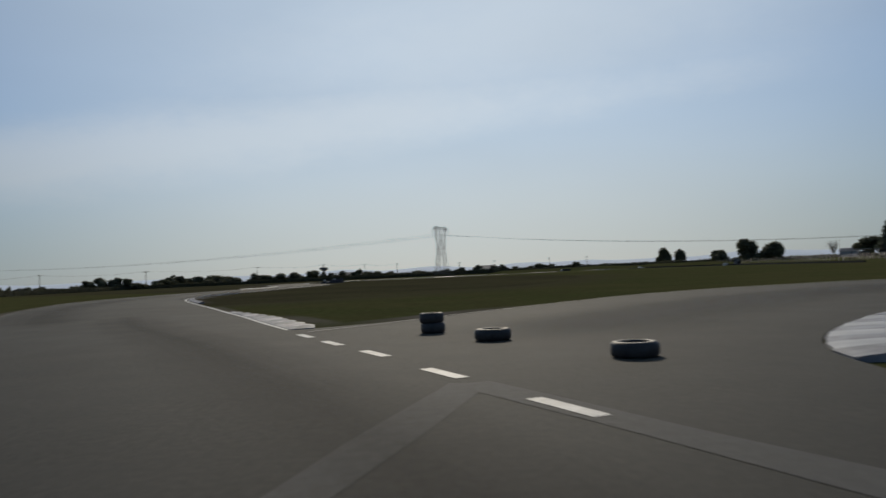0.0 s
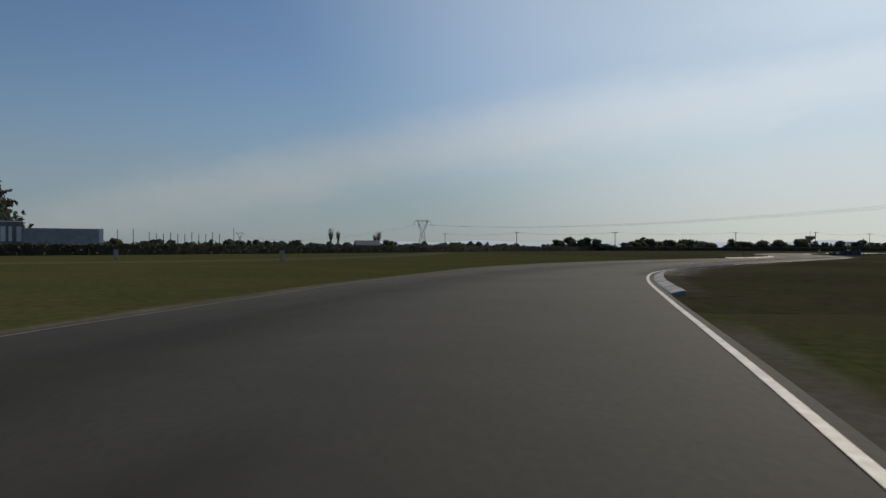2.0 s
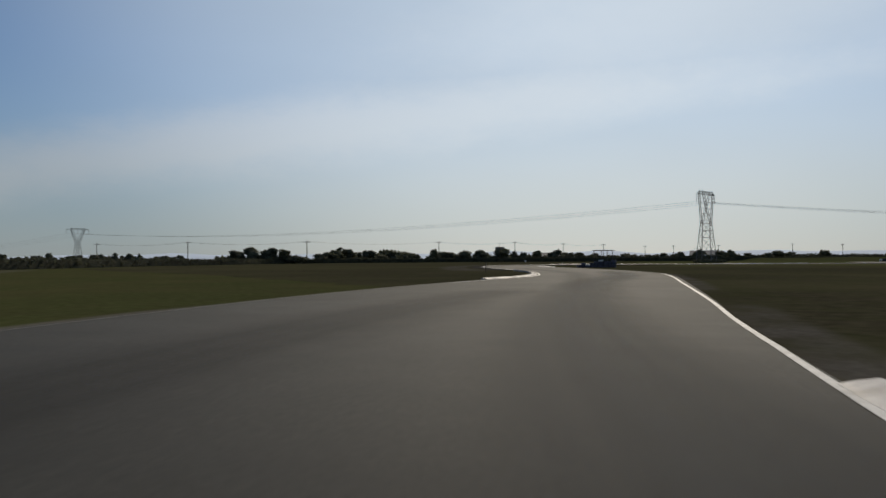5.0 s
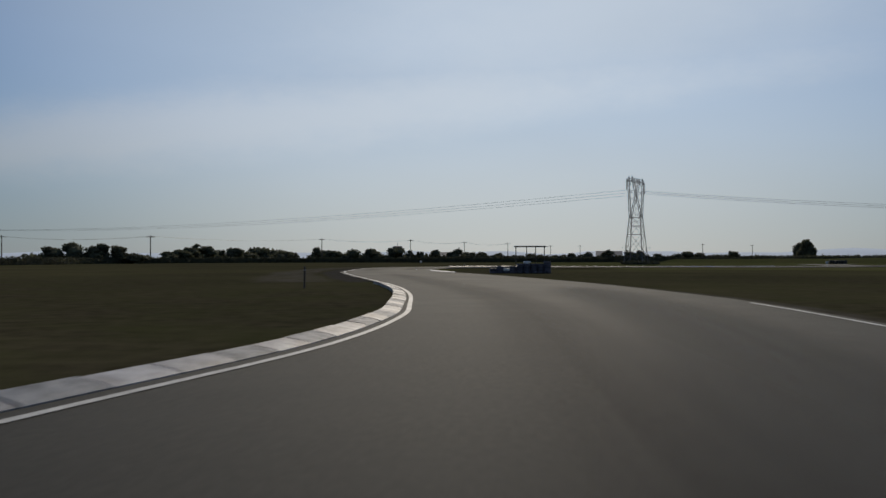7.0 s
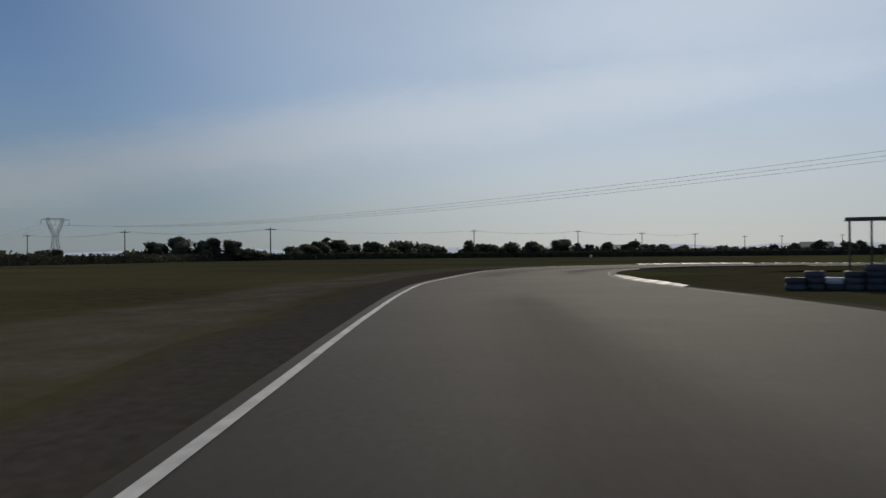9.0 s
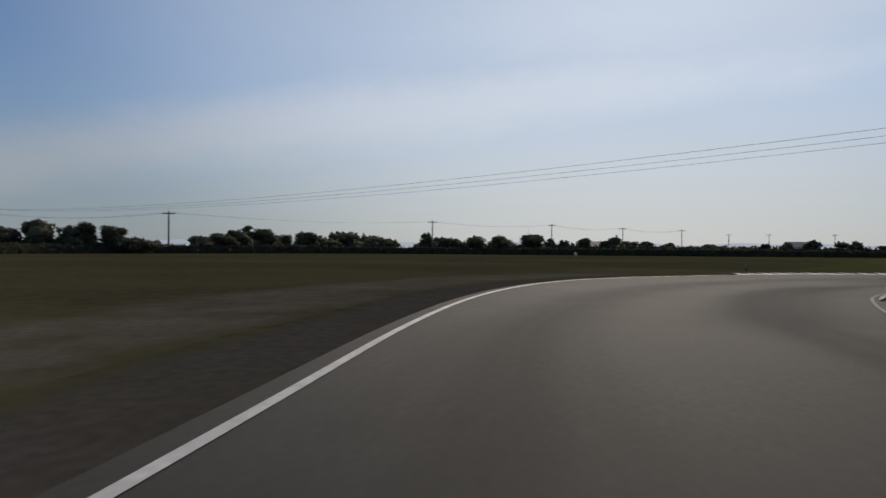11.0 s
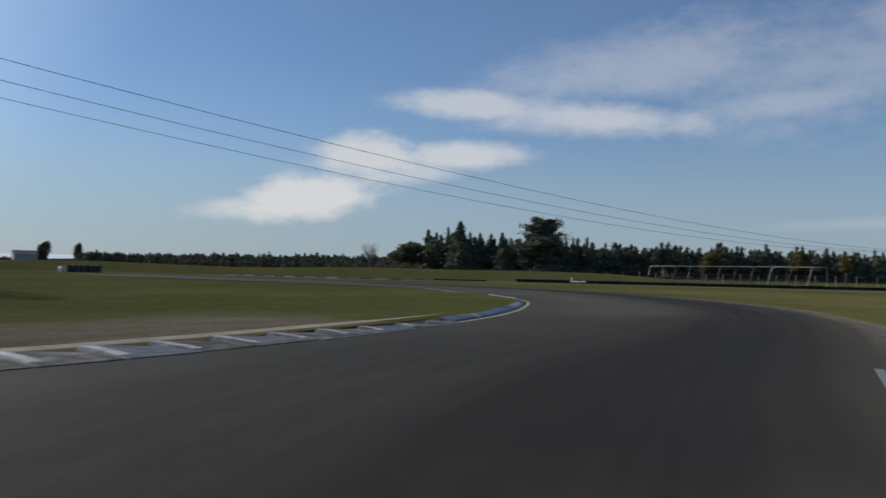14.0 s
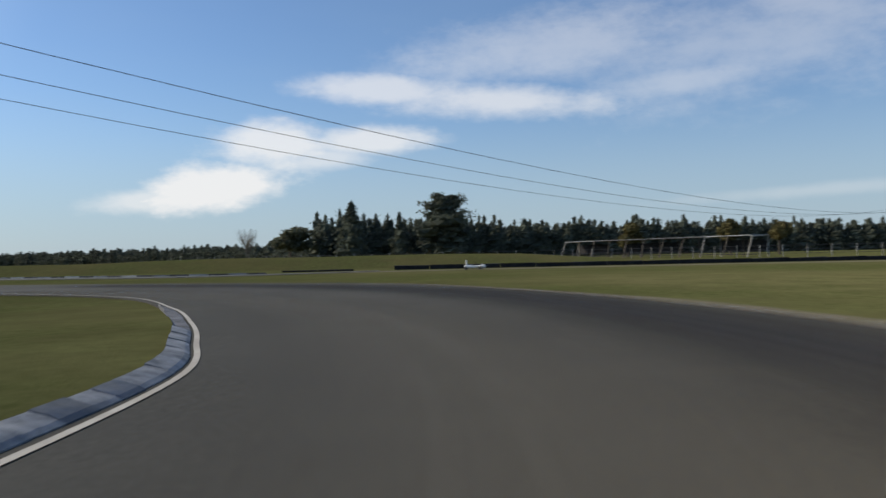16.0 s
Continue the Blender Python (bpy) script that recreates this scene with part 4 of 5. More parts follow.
hedge([(-125, -40), (-108, 30), (-102, 80), (-105, 120), (-109, 165), (-118, 215), (-122, 260), (-122, 290), (-95, 338), (-30, 360), (40, 385), (110, 425)], 1.7, 2.0, 1, density=26, size=0.3)
tree_belt([(-190, 30), (-185, 100), (-178, 170), (-166, 230), (-150, 272)], 26, (2.0, 3.5), 2.4, 2, LEAF, "far belt of dark mixed trees behind the hedge", leaves=110)
hedge([(-196, 20), (-192, 100), (-185, 170), (-172, 230), (-152, 275)], 2.1, 4, 12, "dark scrub under the far belt of trees", 7, None, 1.0)
hedge([(-76, 424), (-60, 432), (-40, 434), (-10, 475), (40, 505), (100, 545), (170, 560)], 2.9, 4, 14, "low dark scrub on the plain's edge", 6, None, 1.0)
tree_belt([(-72, 428), (-50, 436), (-30, 450)], 10, (3.6, 5.4), 4.0, 3, LEAF, "far groups of dark round trees behind the field", fill=0.4, leaves=130)
tree_belt([(-20, 470), (30, 500), (90, 540)], 20, (3.4, 5.6), 6, 7, LEAF, "scattered far trees and scrub behind the field", fill=0.1)
ROUND = [(-132, 280, 3.6, 3.8), (-129, 283, 4.4, 4.4), (-126, 286, 3.6, 4.2), (-125, 288, 4.2, 3.6), (-122, 291, 3.9, 4), (-119, 292, 2.8, 5), (-118, 308, 2.8, 4),
         (-117, 312, 3.7, 4.2), (-116, 317, 3.8, 5), (-115, 325, 4.2, 4.6), (-114, 331, 3.7, 3.6), (-112, 336, 4.3, 5), (-110, 343, 3.4, 5.5), (-108, 348, 4.2, 6.6),
         (-104, 358, 3.7, 7.4), (-99, 383, 4.8, 4.2), (-95, 391, 4.6, 5.6), (-90, 400, 4.4, 5.6), (-84, 411, 5.0, 5.6), (-77, 421, 5.1, 6)]
for k, (x, y, h, w) in enumerate(ROUND):
    broad_tree((x, y, 0), h * 1.12, w * 1.45, 60 + k, None, "dark rounded tree in a clump behind the hedge", "round trees behind the hedge", 520, 0.0)
hedge([(60, 560), (150, 640), (250, 690), (335, 690), (375, 640)], 3.2, 4, 13, "low dark scrub on the plain's edge", 6, None, 1.2)
hedge([(-136, 276), (-126, 288), (-118, 294)], 2.3, 3, 17, "dark scrub under the round trees", 14, LEAF, 0.7)
hedge([(-118, 306), (-115, 322), (-111, 340), (-103, 360)], 2.4, 3, 18, "dark scrub under the round trees", 14, LEAF, 0.7)
hedge([(-101, 381), (-92, 396), (-83, 412), (-74, 424)], 2.9, 3, 19, "dark scrub under the round trees", 14, LEAF, 0.8)
broad_tree((-116, 321.5, 0), 5.3, 3.0, 90, None, "small dark tree with a ball crown on a bare stem", "round trees behind the hedge", 300, 0.55)
wood([(357, 633), (361, 571), (350, 506), (340, 451), (328, 408), (300, 352)], 16, 7.6, 4, "distant dark pine belt", 1.5)
wood([(171.4, 307.6), (181.2, 290.8), (196.6, 268.4), (210.6, 240.4), (221.8, 204.0), (231.6, 148.0), (237.2, 92.0), (242.8, -6.0)], 11, 11.5, 5, "dense dark conifer wood beyond the far bank", 1.35, 0.3)
pine_tree((169.0, 276.0, 0), 15.6, 14.6, 21, "broad dark wind-shaped pine above the wood")
conifer((162.3, 295.6, 0), 13.3, 10.4, 22, 22, 18)
conifer((167.5, 286.0, 0), 10.8, 5.9, 28, 18, 14)
broad_tree((163.7, 311.8, 0), 8.6, 11.2, 23, label="rounded grey-green tree at the wood's edge", group="trees of the wood's edge")
for k, (x, y, h, w) in enumerate(((234.4, 628, 16.6, 21), (248.1, 614.3, 15.4, 19), (204.5, 611, 11.0, 17), (211.5, 795, 15.6, 18.5), (338, 1178, 20, 20), (347, 658, 13.8, 9.5), (368, 650, 13.2, 9.0))):
    broad_tree((x, y, 0), h * 1.1, w, 24 + k, leaves=1300, stem=-0.22)
conifer((-136.5, 88, 0), 13.6, 13.0, 29, 26, 30, "tall dark spreading conifer behind the trailers", top=0.25)


# ---- tyres on the track ----
def tyre_pile(at, turn, n, tilt, size=1.0):
    root = thing("tyre_marker", pose(*at, 0, 0, turn), "worn black car tyres lying on the asphalt as a marker", "tyre", "tyre markers at the fork")
    prof = [(0.19, 0.03), (0.20, 0.0), (0.28, 0.0), (0.315, 0.035), (0.32, 0.10), (0.315, 0.165), (0.28, 0.20), (0.20, 0.20), (0.19, 0.17), (0.24, 0.15), (0.25, 0.10), (0.24, 0.05)]
    for k in range(n):
        bm = bmesh.new()
        lathe(bm, [(r * size, z) for r, z in prof], 36)
        for i, v in enumerate(bm.verts):
            if math.hypot(v.co.x, v.co.y) > 0.31 * size and i % 2:
                v.co.x, v.co.y = v.co.x * 0.972, v.co.y * 0.972
        ob = part("tyre", bm, RUBBER, root, smooth=True)
        ob.matrix_basis = pose(0.02 * k, 0.01 * k, 0.004 + 0.2 * k, tilt * k, 0, 0)
    return root


tyre_pile((2.3, 10.3, 0), 20, 1, 0)
tyre_pile((0.6, 13.6, 0), 75, 1, 0)
tyre_pile((-0.5, 15.9, 0), 140, 2, 0, 0.78)


# ---- verges, patches and marks on the ground ----
def surface(name, a, b, z, mat, label, category):
    bm = bmesh.new()
    strip(bm, a, b, z)
    if z < 0 or z > 0.05:
        skirt(bm, 0.06 + abs(z))
    return tagged(mesh_object(name, bm, mat), label, category, kind="structure")


def lane(points, width, z, label="dark rubbered racing line on the asphalt", mat=None):
    line = curve_points(points, 1.0)
    bm = bmesh.new()
    layer = bm.verts.layers.float.new("across")
    way = bm.verts.layers.float_vector.new("along")
    rows = []
    for i, p in enumerate(line):
        r = side_of(line, i)
        row = []
        for k, v in enumerate((0, 0.5, 1, 0.5, 0)):
            q = bm.verts.new((*(p + r * width * (k / 4 - 0.5)).xy, z))
            q[way] = (i * 0.035, width * (k / 4 - 0.5) * 2.2, points[0][0])
            q[layer] = v * min(1, i / 5, (len(line) - 1 - i) / 5)
            row.append(q)
        rows.append(row)
    for a, b in zip(rows, rows[1:]):
        for k in range(4):
            bm.faces.new((a[k], a[k + 1], b[k + 1], b[k]))
    bmesh.ops.recalc_face_normals(bm, faces=bm.faces)
    for f in bm.faces:
        if f.normal.z < 0:
            f.normal_flip()
    return tagged(mesh_object("worn_asphalt" if mat else "racing_line", bm, mat or LANE), label, "racing line", kind="structure")


def ragged(line, lo, amp, seed):
    """A line beside another whose distance wanders."""
    return [p + side_of(line, i) * (lo + amp * noise.noise(Vector((p.x * 0.35, p.y * 0.35, seed)))) for i, p in enumerate(line)]


run = stretch(left, (-35.6, 153.6), (-40, 227))
FIELDS = ((stretch(left, (-34.6, 106), (-41, 226)), -0.25, [(-36, 109), (-60, 135), (-84, 156), (-104, 180), (-114, 225), (-116, 280), (-96, 322), (-45, 345), (-22, 300), (-28, 262), (-35, 242)]),
          (stretch(right, (-14.2, 42.8), (-37.5, 192)), 0.25, [(-13.6, 42.5), (-6, 47), (6, 62), (16, 100), (18, 142), (14, 165), (6, 192), (-10, 208), (-28, 206)]),
          (stretch(right, (-37.6, 206), (-24, 221.2)), 0.25, [(-34, 201), (-24, 203), (-16, 210), (-17, 217), (-22, 220)]))
for line, off, outline in FIELDS:
    rim = shifted(line, off) + ragged(curve_points(outline, 2.0), 0, 1.2 if len(outline) > 5 else 0.2, 21)[::-1]
    bm = bmesh.new()
    f = bm.faces.new([bm.verts.new((p.x, p.y, -0.045)) for p in rim])
    f.normal_update()
    if f.normal.z < 0:
        f.normal_flip()
    bmesh.ops.triangulate(bm, faces=[f])
    tagged(mesh_object("ground", skirt(bm), DRY_GRASS), "dry brown grass beside the track", "grass", kind="structure")
bm = bmesh.new()
rim = ragged(curve_points([(-27, 236), (-22, 262), (-16, 300), (4, 350), (80, 420), (190, 400), (262, 250), (250, 60), (110, 100), (30, 185), (-6, 211), (-14, 217), (-20, 224), (-27, 236)], 2.0), 0, 1.2, 5)[:-1]
f = bm.faces.new([bm.verts.new((p.x, p.y, -0.047)) for p in rim])
f.normal_update()
if f.normal.z < 0:
    f.normal_flip()
bmesh.ops.triangulate(bm, faces=[f])
tagged(mesh_object("ground", skirt(bm), MOWN_GRASS), "mown yellow-green grass round the last bend", "grass", kind="structure")
far_in, far_out = curve_points([(45.5, 283), (44.6, 268), (44.8, 260), (48.8, 253.6), (55.8, 248.6)], 0.5), curve_points([(49.5, 282), (48.5, 270), (48.5, 262), (52, 255), (58, 249.5)], 0.5)
a, b = paired(far_in, far_out, 90)
surface("service_road", a, b, -0.012, PATCH, "pale grey service road beyond the last bend", "road")
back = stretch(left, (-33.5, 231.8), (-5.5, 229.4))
# a sunken strip whose dark colour stands for the teeth's shadow
surface("apron", shifted(back, -0.33), shifted(back, -1.29), -0.03, KERB_BED_SHADE, "sunken bed behind the sawtooth kerb, coloured near black as shade", "asphalt")
surface("path", shifted(back, -1.3), shifted(back, lambda i: -1.3 - (0.48 + 0.1 * noise.noise(back[i] * 0.5)) * min(1.0, (len(back) - 1 - i) / 14, 0.2 + i / 8)), 0.05, STONE, "thin weathered concrete beam behind the sawtooth kerb", "concrete strip")
for a, b in (((-1.35, 2.7), (0.1, 8.5)), ((2.9, 2.7), (0.1, 8.5))):
    line = [Vector((*a, 0)).lerp(Vector((*b, 0)), i / 8) for i in range(9)]
    surface("patch", ragged(line, -0.22, 0.08, 2), ragged(line, 0.24, 0.08, 4), 0.0032 + 0.0002 * a[0], PATCH, "pale patched strip in the asphalt", "asphalt patch")


inner = stretch(left, (-8.4, 229.4), (16, 239.7))
bm = bmesh.new()
grid = []
for u, z in ((0.47, 0.118), (1.2, 0.114), (3.0, 0.09), (6.0, 0.045), (9.5, 0.0)):
    fade = [min(1.0, 0.12 + i / 26, (len(inner) - 1 - i) / 14) for i in range(len(inner))]
    grid.append([bm.verts.new((q.x, q.y, -0.0465 + z * f)) for q, f in zip(shifted(inner, lambda i: -0.47 - (u - 0.47) * (0.35 + 0.65 * fade[i])), fade)])
for a, b in zip(grid, grid[1:]):
    for k in range(len(inner) - 1):
        bm.faces.new((a[k], a[k + 1], b[k + 1], b[k]))
tagged(mesh_object("verge", skirt(bm, 0.12), MOWN_GRASS), "grass growing up to the back of the kerb", "grass", kind="structure")


def soft_strip(line, centre, width, z, mat, label, category, step=2):
    """A band beside a line that fades out at both sides and ends, its rim sunk into the ground."""
    pts = shifted(line, centre)[::step]
    bm = bmesh.new()
    layer, way = bm.verts.layers.float.new("across"), bm.verts.layers.float_vector.new("along")
    rows = []
    for i, p in enumerate(pts):
        r = side_of(pts, i)
        wide = width * (1 + 0.35 * noise.noise(Vector((p.x * 0.2, p.y * 0.2, width))))
        row = []
        for k, v in enumerate((0, 0.8, 1, 0.8, 0)):
            q = bm.verts.new((*(p + r * wide * (k / 4 - 0.5)).xy, z if v and 0 < i < len(pts) - 1 else z - 0.0048))
            q[layer], q[way] = v * min(1, i / 4, (len(pts) - 1 - i) / 4), (p.x * 0.5, p.y * 0.5, k * width * 0.2)
            row.append(q)
        rows.append(row)
    for a, b in zip(rows, rows[1:]):
        for k in range(4):
            f = bm.faces.new((a[k], a[k + 1], b[k + 1], b[k]))
            f.normal_update()
            if f.normal.z < 0:
                f.normal_flip()
    return tagged(mesh_object("verge", bm, mat), label, category, kind="structure")


def soft_edge(line, lo, hi, z, mat, label):
    """A band across which one kind of grass turns into another: nothing at lo, all at hi."""
    bm = bmesh.new()
    layer, way = bm.verts.layers.float.new("across"), bm.verts.layers.float_vector.new("along")
    rows = []
    for i, p in enumerate(line):
        row = []
        for k in range(5):
            q = bm.verts.new((*(p + side_of(line, i) * (lo + (hi - lo) * k / 4)).xy, z if 0 < k < 4 and 0 < i < len(line) - 1 else z - 0.0048))
            q[layer], q[way] = k / 4, (p.x * 0.4, p.y * 0.4, k * abs(hi - lo) * 0.1)
            row.append(q)
        rows.append(row)
    for a, b in zip(rows, rows[1:]):
        for k in range(4):
            f = bm.faces.new((a[k], a[k + 1], b[k + 1], b[k]))
            f.normal_update()
            if f.normal.z < 0:
                f.normal_flip()
    return tagged(mesh_object("verge", bm, mat), label, "grass", kind="structure")


soft_edge(curve_points([(-13.2, 42.7), (-6, 47), (6, 62), (16, 100), (19, 120)], 1.5), 9.0, -1.6, -0.043, DRYING, "green grass turning brown towards the dry field")
VERGES = ((branch_left[1:24], -0.9, 2.4, -0.0455, EARTH_IN_GRASS), (stretch(right, (-4.15, 18.5), (-8, 28)), 1.5, 1.7, -0.0445, EARTH_IN_GRASS), (stretch(right, (-8, 28), (-13.8, 42)), 0.5, 1.2, -0.0455, EARTH_IN_GRASS),
          (stretch(right, (-15.6, 46), (-23, 98)), 0.9, 1.6, -0.0405, EARTH_IN_DRY), (stretch(right, (-22.5, 104), (-38, 197)), 0.5, 1.8, -0.0405, EARTH_IN_DRY), (stretch(left, (-13, 14), (-35.2, 96)), -0.5, 1.5, -0.0455, EARTH_IN_GRASS),
          (run, -4.3, 5.6, -0.0405, EARTH_IN_DRY), (stretch(left, (-38, 229), (-28, 232.7)), -4.3, 6.0, -0.0405, EARTH_IN_DRY), (stretch(left, (-26, 232.4), (-6, 229.4)), -4.3, 7.0, -0.0425, EARTH_IN_MOWN),
          (stretch(right, (-22, 221.6), (31, 244)), 0.9, 1.8, -0.0425, EARTH_IN_MOWN))
for line, centre, w, z, mat in VERGES:
    soft_strip(line, centre, w, z, mat, "bare trodden earth along the track's edge", "verge")
soft_strip(curve_points([(48, 272), (50, 258), (55.5, 247), (61, 232), (65, 212), (66, 190)], 1.0), 0, 5.5, -0.043, EARTH_IN_MOWN, "pale trodden track at the foot of the bank", "verge", 2)
soft_strip(stretch(right, (-18, 221.8), (31, 243.5)), 0.5, 0.9, 0.004, GRAVEL, "loose pale gravel along the asphalt's edge", "verge", 1)
soft_strip(run, -0.95, 2.6, -0.0385, SHOULDER, "crumbling grey asphalt shoulder outside the edge line", "verge", 1)
soft_strip(curve_points([(-66, 40), (-62, 65), (-64, 82), (-71, 105), (-86, 135), (-106, 168)], 1.0), 0, 8.0, -0.044, ACCESS, "pale trodden access track across the grass", "verge", 2)
soft_strip(stretch(right, (-18, 221.8), (31, 243)), 13.0, 22.0, -0.0427, YELLOWED, "yellowed dry grass in the sun", "grass", 4)


lane([(-24, 223.2), (-14, 223.6), (-6, 223.2), (3, 223.6), (11, 226.1), (18, 230), (24, 235.6), (28.4, 244), (30.8, 258)], 5.6, 0.002, "dark rubbered outer half of the bend", DEEP_LANE)
lane([(-36, 218.5), (-29, 224.6), (-19, 226.8), (-9, 226.0), (1, 225)], 10.0, 0.006)
lane([(-43, 188), (-44.4, 200), (-43.2, 211), (-39, 220), (-32, 227), (-24, 229)], 3.2, 0.002)
lane([(-39.5, 192), (-40.5, 204), (-38.5, 213), (-32, 220.5), (-22, 224.5), (-12, 225.5)], 2.0, 0.004)
lane([(-13, 24), (-19, 36), (-25, 51), (-29.5, 70), (-30.5, 90), (-29, 108)], 4.5, 0.002)
lane([(2.5, -14), (0.5, 2), (-4, 13), (-10, 24), (-14, 33)], 3.0, 0.004)
lane([(-27, 104), (-27.6, 122), (-29, 138), (-33.5, 157), (-39, 177)], 3.0, 0.004)
lane([(-8, 227.2), (-3, 227.2), (3, 228.0), (10, 231.4), (16, 236), (21.5, 243.5), (25.4, 257)], 6.0, 0.004, "pale worn asphalt inside the last bend", PALE_LANE)
lane([(-40.6, 198), (-40.2, 205), (-39.2, 210.5), (-37.4, 215), (-34.6, 218.6)], 3.6, 0.0075, "paler resurfaced asphalt on the inside of the bend", PALE_LANE)
lane([(0.5, 12.5), (5, 19.5), (11, 26), (20, 30), (45, 31)], 7.0, 0.002, "pale worn asphalt of the side branch", PALE_LANE)
lane([(-19, 57), (-22.8, 70), (-26, 90), (-26.5, 112), (-25.2, 130), (-26.5, 150)], 4.0, 0.006, "pale worn asphalt beside the racing line", PALE_LANE)


# ---- poles and their wires ----
def power_pole(at, height, turn):
    root = thing("power_pole", pose(*at, 0, 0, turn), "wooden power pole with a crossarm", "pole", "power poles")
    bm = bmesh.new()
    rod(bm, (0, 0, -0.5), (0, 0, height), 0.16, 0.11, 8)
    part("pole", bm, WOOD, root)
    bm = bmesh.new()
    box(bm, -1.1, -0.06, height - 0.55, 1.1, 0.06, height - 0.4, 0.015)
    part("crossarm", bm, WOOD, root)
    for x in (-0.95, -0.45, 0.45, 0.95):
        bm = bmesh.new()
        lathe(bm, [(0.015, 0.0), (0.06, 0.03), (0.06, 0.09), (0.015, 0.13)], 8, (x, 0, height - 0.4))
        part("insulator", bm, ROOF, root)
    return root


POLES = [(-215, 330, 7.6), (-168, 314, 7.5), (-119.5, 300.8, 7.0), (-95, 375, 8.1), (-71, 421, 8.7), (-51, 440, 8.2), (-33, 446, 7.8), (-12, 522, 8.0), (3, 521, 8), (26, 517, 8), (61, 507, 8.4), (86, 512, 8)]
for x, y, h in POLES:
    power_pole((x, y, 0), h, 20)
for (x0, y0, h0), (x1, y1, h1) in zip(POLES, POLES[1:7]):
    for off in (-0.9, 0.9):
        d = Vector((math.cos(radians(20)), math.sin(radians(20)), 0)) * off
        ob = wire_run(Vector((x0, y0, h0 - 0.27)) + d, Vector((x1, y1, h1 - 0.27)) + d, 0.9, 0.014, "pole wires")
        tagged(ob, "thin dark wire between wooden poles", "wire")


# ---- thin posts by the paddock ----
def thin_post(at, height):
    root = thing("post", pose(*at), "thin dark upright post by the paddock", "post", "paddock posts")
    part("shaft", rod(bmesh.new(), (0, 0, -0.3), (0, 0, height), 0.09, 0.06, 6), WOOD, root)
    part("cap", rod(bmesh.new(), (0, 0, height), (0, 0, height + 0.08), 0.1, 0.1, 6), STEEL, root)
    return root


for k in range(11):
    thin_post((-145.8 + 0.8 * k, 123.2 + 1.09 * k, 0), 3.5 + 0.35 * (k % 3 == 0))
for x, y, h in ((-150.8, 115.3, 4.2), (-149, 118.3, 4.2), (-147.4, 120.7, 4.4), (-184.8, 178.2, 6.2)):
    thin_post((x, y, 0), h)


# ---- marshal shelter with its barrier of tyres ----
def shelter(at, turn):
    root = thing("shelter", pose(*at, 0, 0, turn), "open marshal shelter with a flat dark roof on posts", "shelter")
    for x, y in ((-1.22, -0.8), (1.22, -0.8), (-0.5, 0.8), (0.28, 0.8)):
        bm = bmesh.new()
        box(bm, x - 0.035, y - 0.035, -0.1, x + 0.035, y + 0.035, 2.2, 0.008)
        part("post", bm, WOOD, root)
    bm = bmesh.new()
    box(bm, -1.34, -1.0, 2.2, 1.34, 1.0, 2.25, 0.02)
    part("roof", bm, ROOF, root)
    bm = bmesh.new()
    box(bm, -1.36, -1.04, 2.15, 1.36, -1.0, 2.27, 0.01)
    part("fascia", bm, WOOD, root)
    return root


shelter((-27.4, 182.2, 0), -8)


def tyre_stack(at, n, mat, label, group, top=None):
    root = thing("tyre_stack", pose(*at, 0, 0, random.uniform(0, 90)), label, "tyre stack", group)
    prof = [(0.19, 0.03), (0.20, 0.0), (0.28, 0.0), (0.31, 0.035), (0.315, 0.10), (0.31, 0.165), (0.28, 0.20), (0.20, 0.20), (0.19, 0.17)]
    for k in range(n):
        bm = bmesh.new()
        lathe(bm, prof, 14, (random.uniform(-0.02, 0.02), random.uniform(-0.02, 0.02), 0.2 * k - 0.04))
        part("tyre", bm, top if top and k == n - 1 else mat, root, smooth=True)
    return root


for i in range(9):
    tyre_stack((-30.6 + i * 0.56, 179.6 + 0.12 * math.sin(i), 0), (2 + i % 2 if i < 4 else 4 + (i in (5, 8))), BLUE_RUBBER, "stack of faded blue-grey tyres by the shelter", "tyre barrier at the shelter", WHITE if i in (2, 5) else None)


# ---- posts, boards and drums ----
def marker_board(at, turn, w, h):
    root = thing("marker_board", pose(*at, 0, 0, turn), "small pale distance board standing in the grass", "sign", "marker boards")
    bm = bmesh.new()
    box(bm, -w / 2, -0.02, 0.12, w / 2, 0.02, h, 0.006)
    part("board", bm, CONCRETE, root)
    for x in (-w * 0.35, w * 0.35):
        bm = bmesh.new()
        box(bm, x - 0.03, 0.02, -0.15, x + 0.03, 0.07, h - 0.1)
        part("stake", bm, WOOD, root)
    return root


marker_board((-54.1, 70.7, 0), 30, 0.36, 0.85)
marker_board((-69.5, 66.4, 0), 35, 0.36, 0.85)
marker_board((-37.0, 238.3, 0), -20, 0.07, 0.36)


def stake(at, height):
    root = thing("stake", pose(*at), "thin dark weathered stake standing in the dry grass", "post")
    bm = bmesh.new()
    rod(bm, (0, 0, -0.2), (0.01, 0, height), 0.042, 0.038, 8)
    part("shaft", bm, WOOD, root)
    bm = bmesh.new()
    rod(bm, (0.01, 0, height * 0.8), (0.01, 0, height * 0.86), 0.047, 0.047, 8)
    part("band", bm, GREY, root, "pale worn band")
    return root


stake((-37.4, 146.2, 0), 0.86)


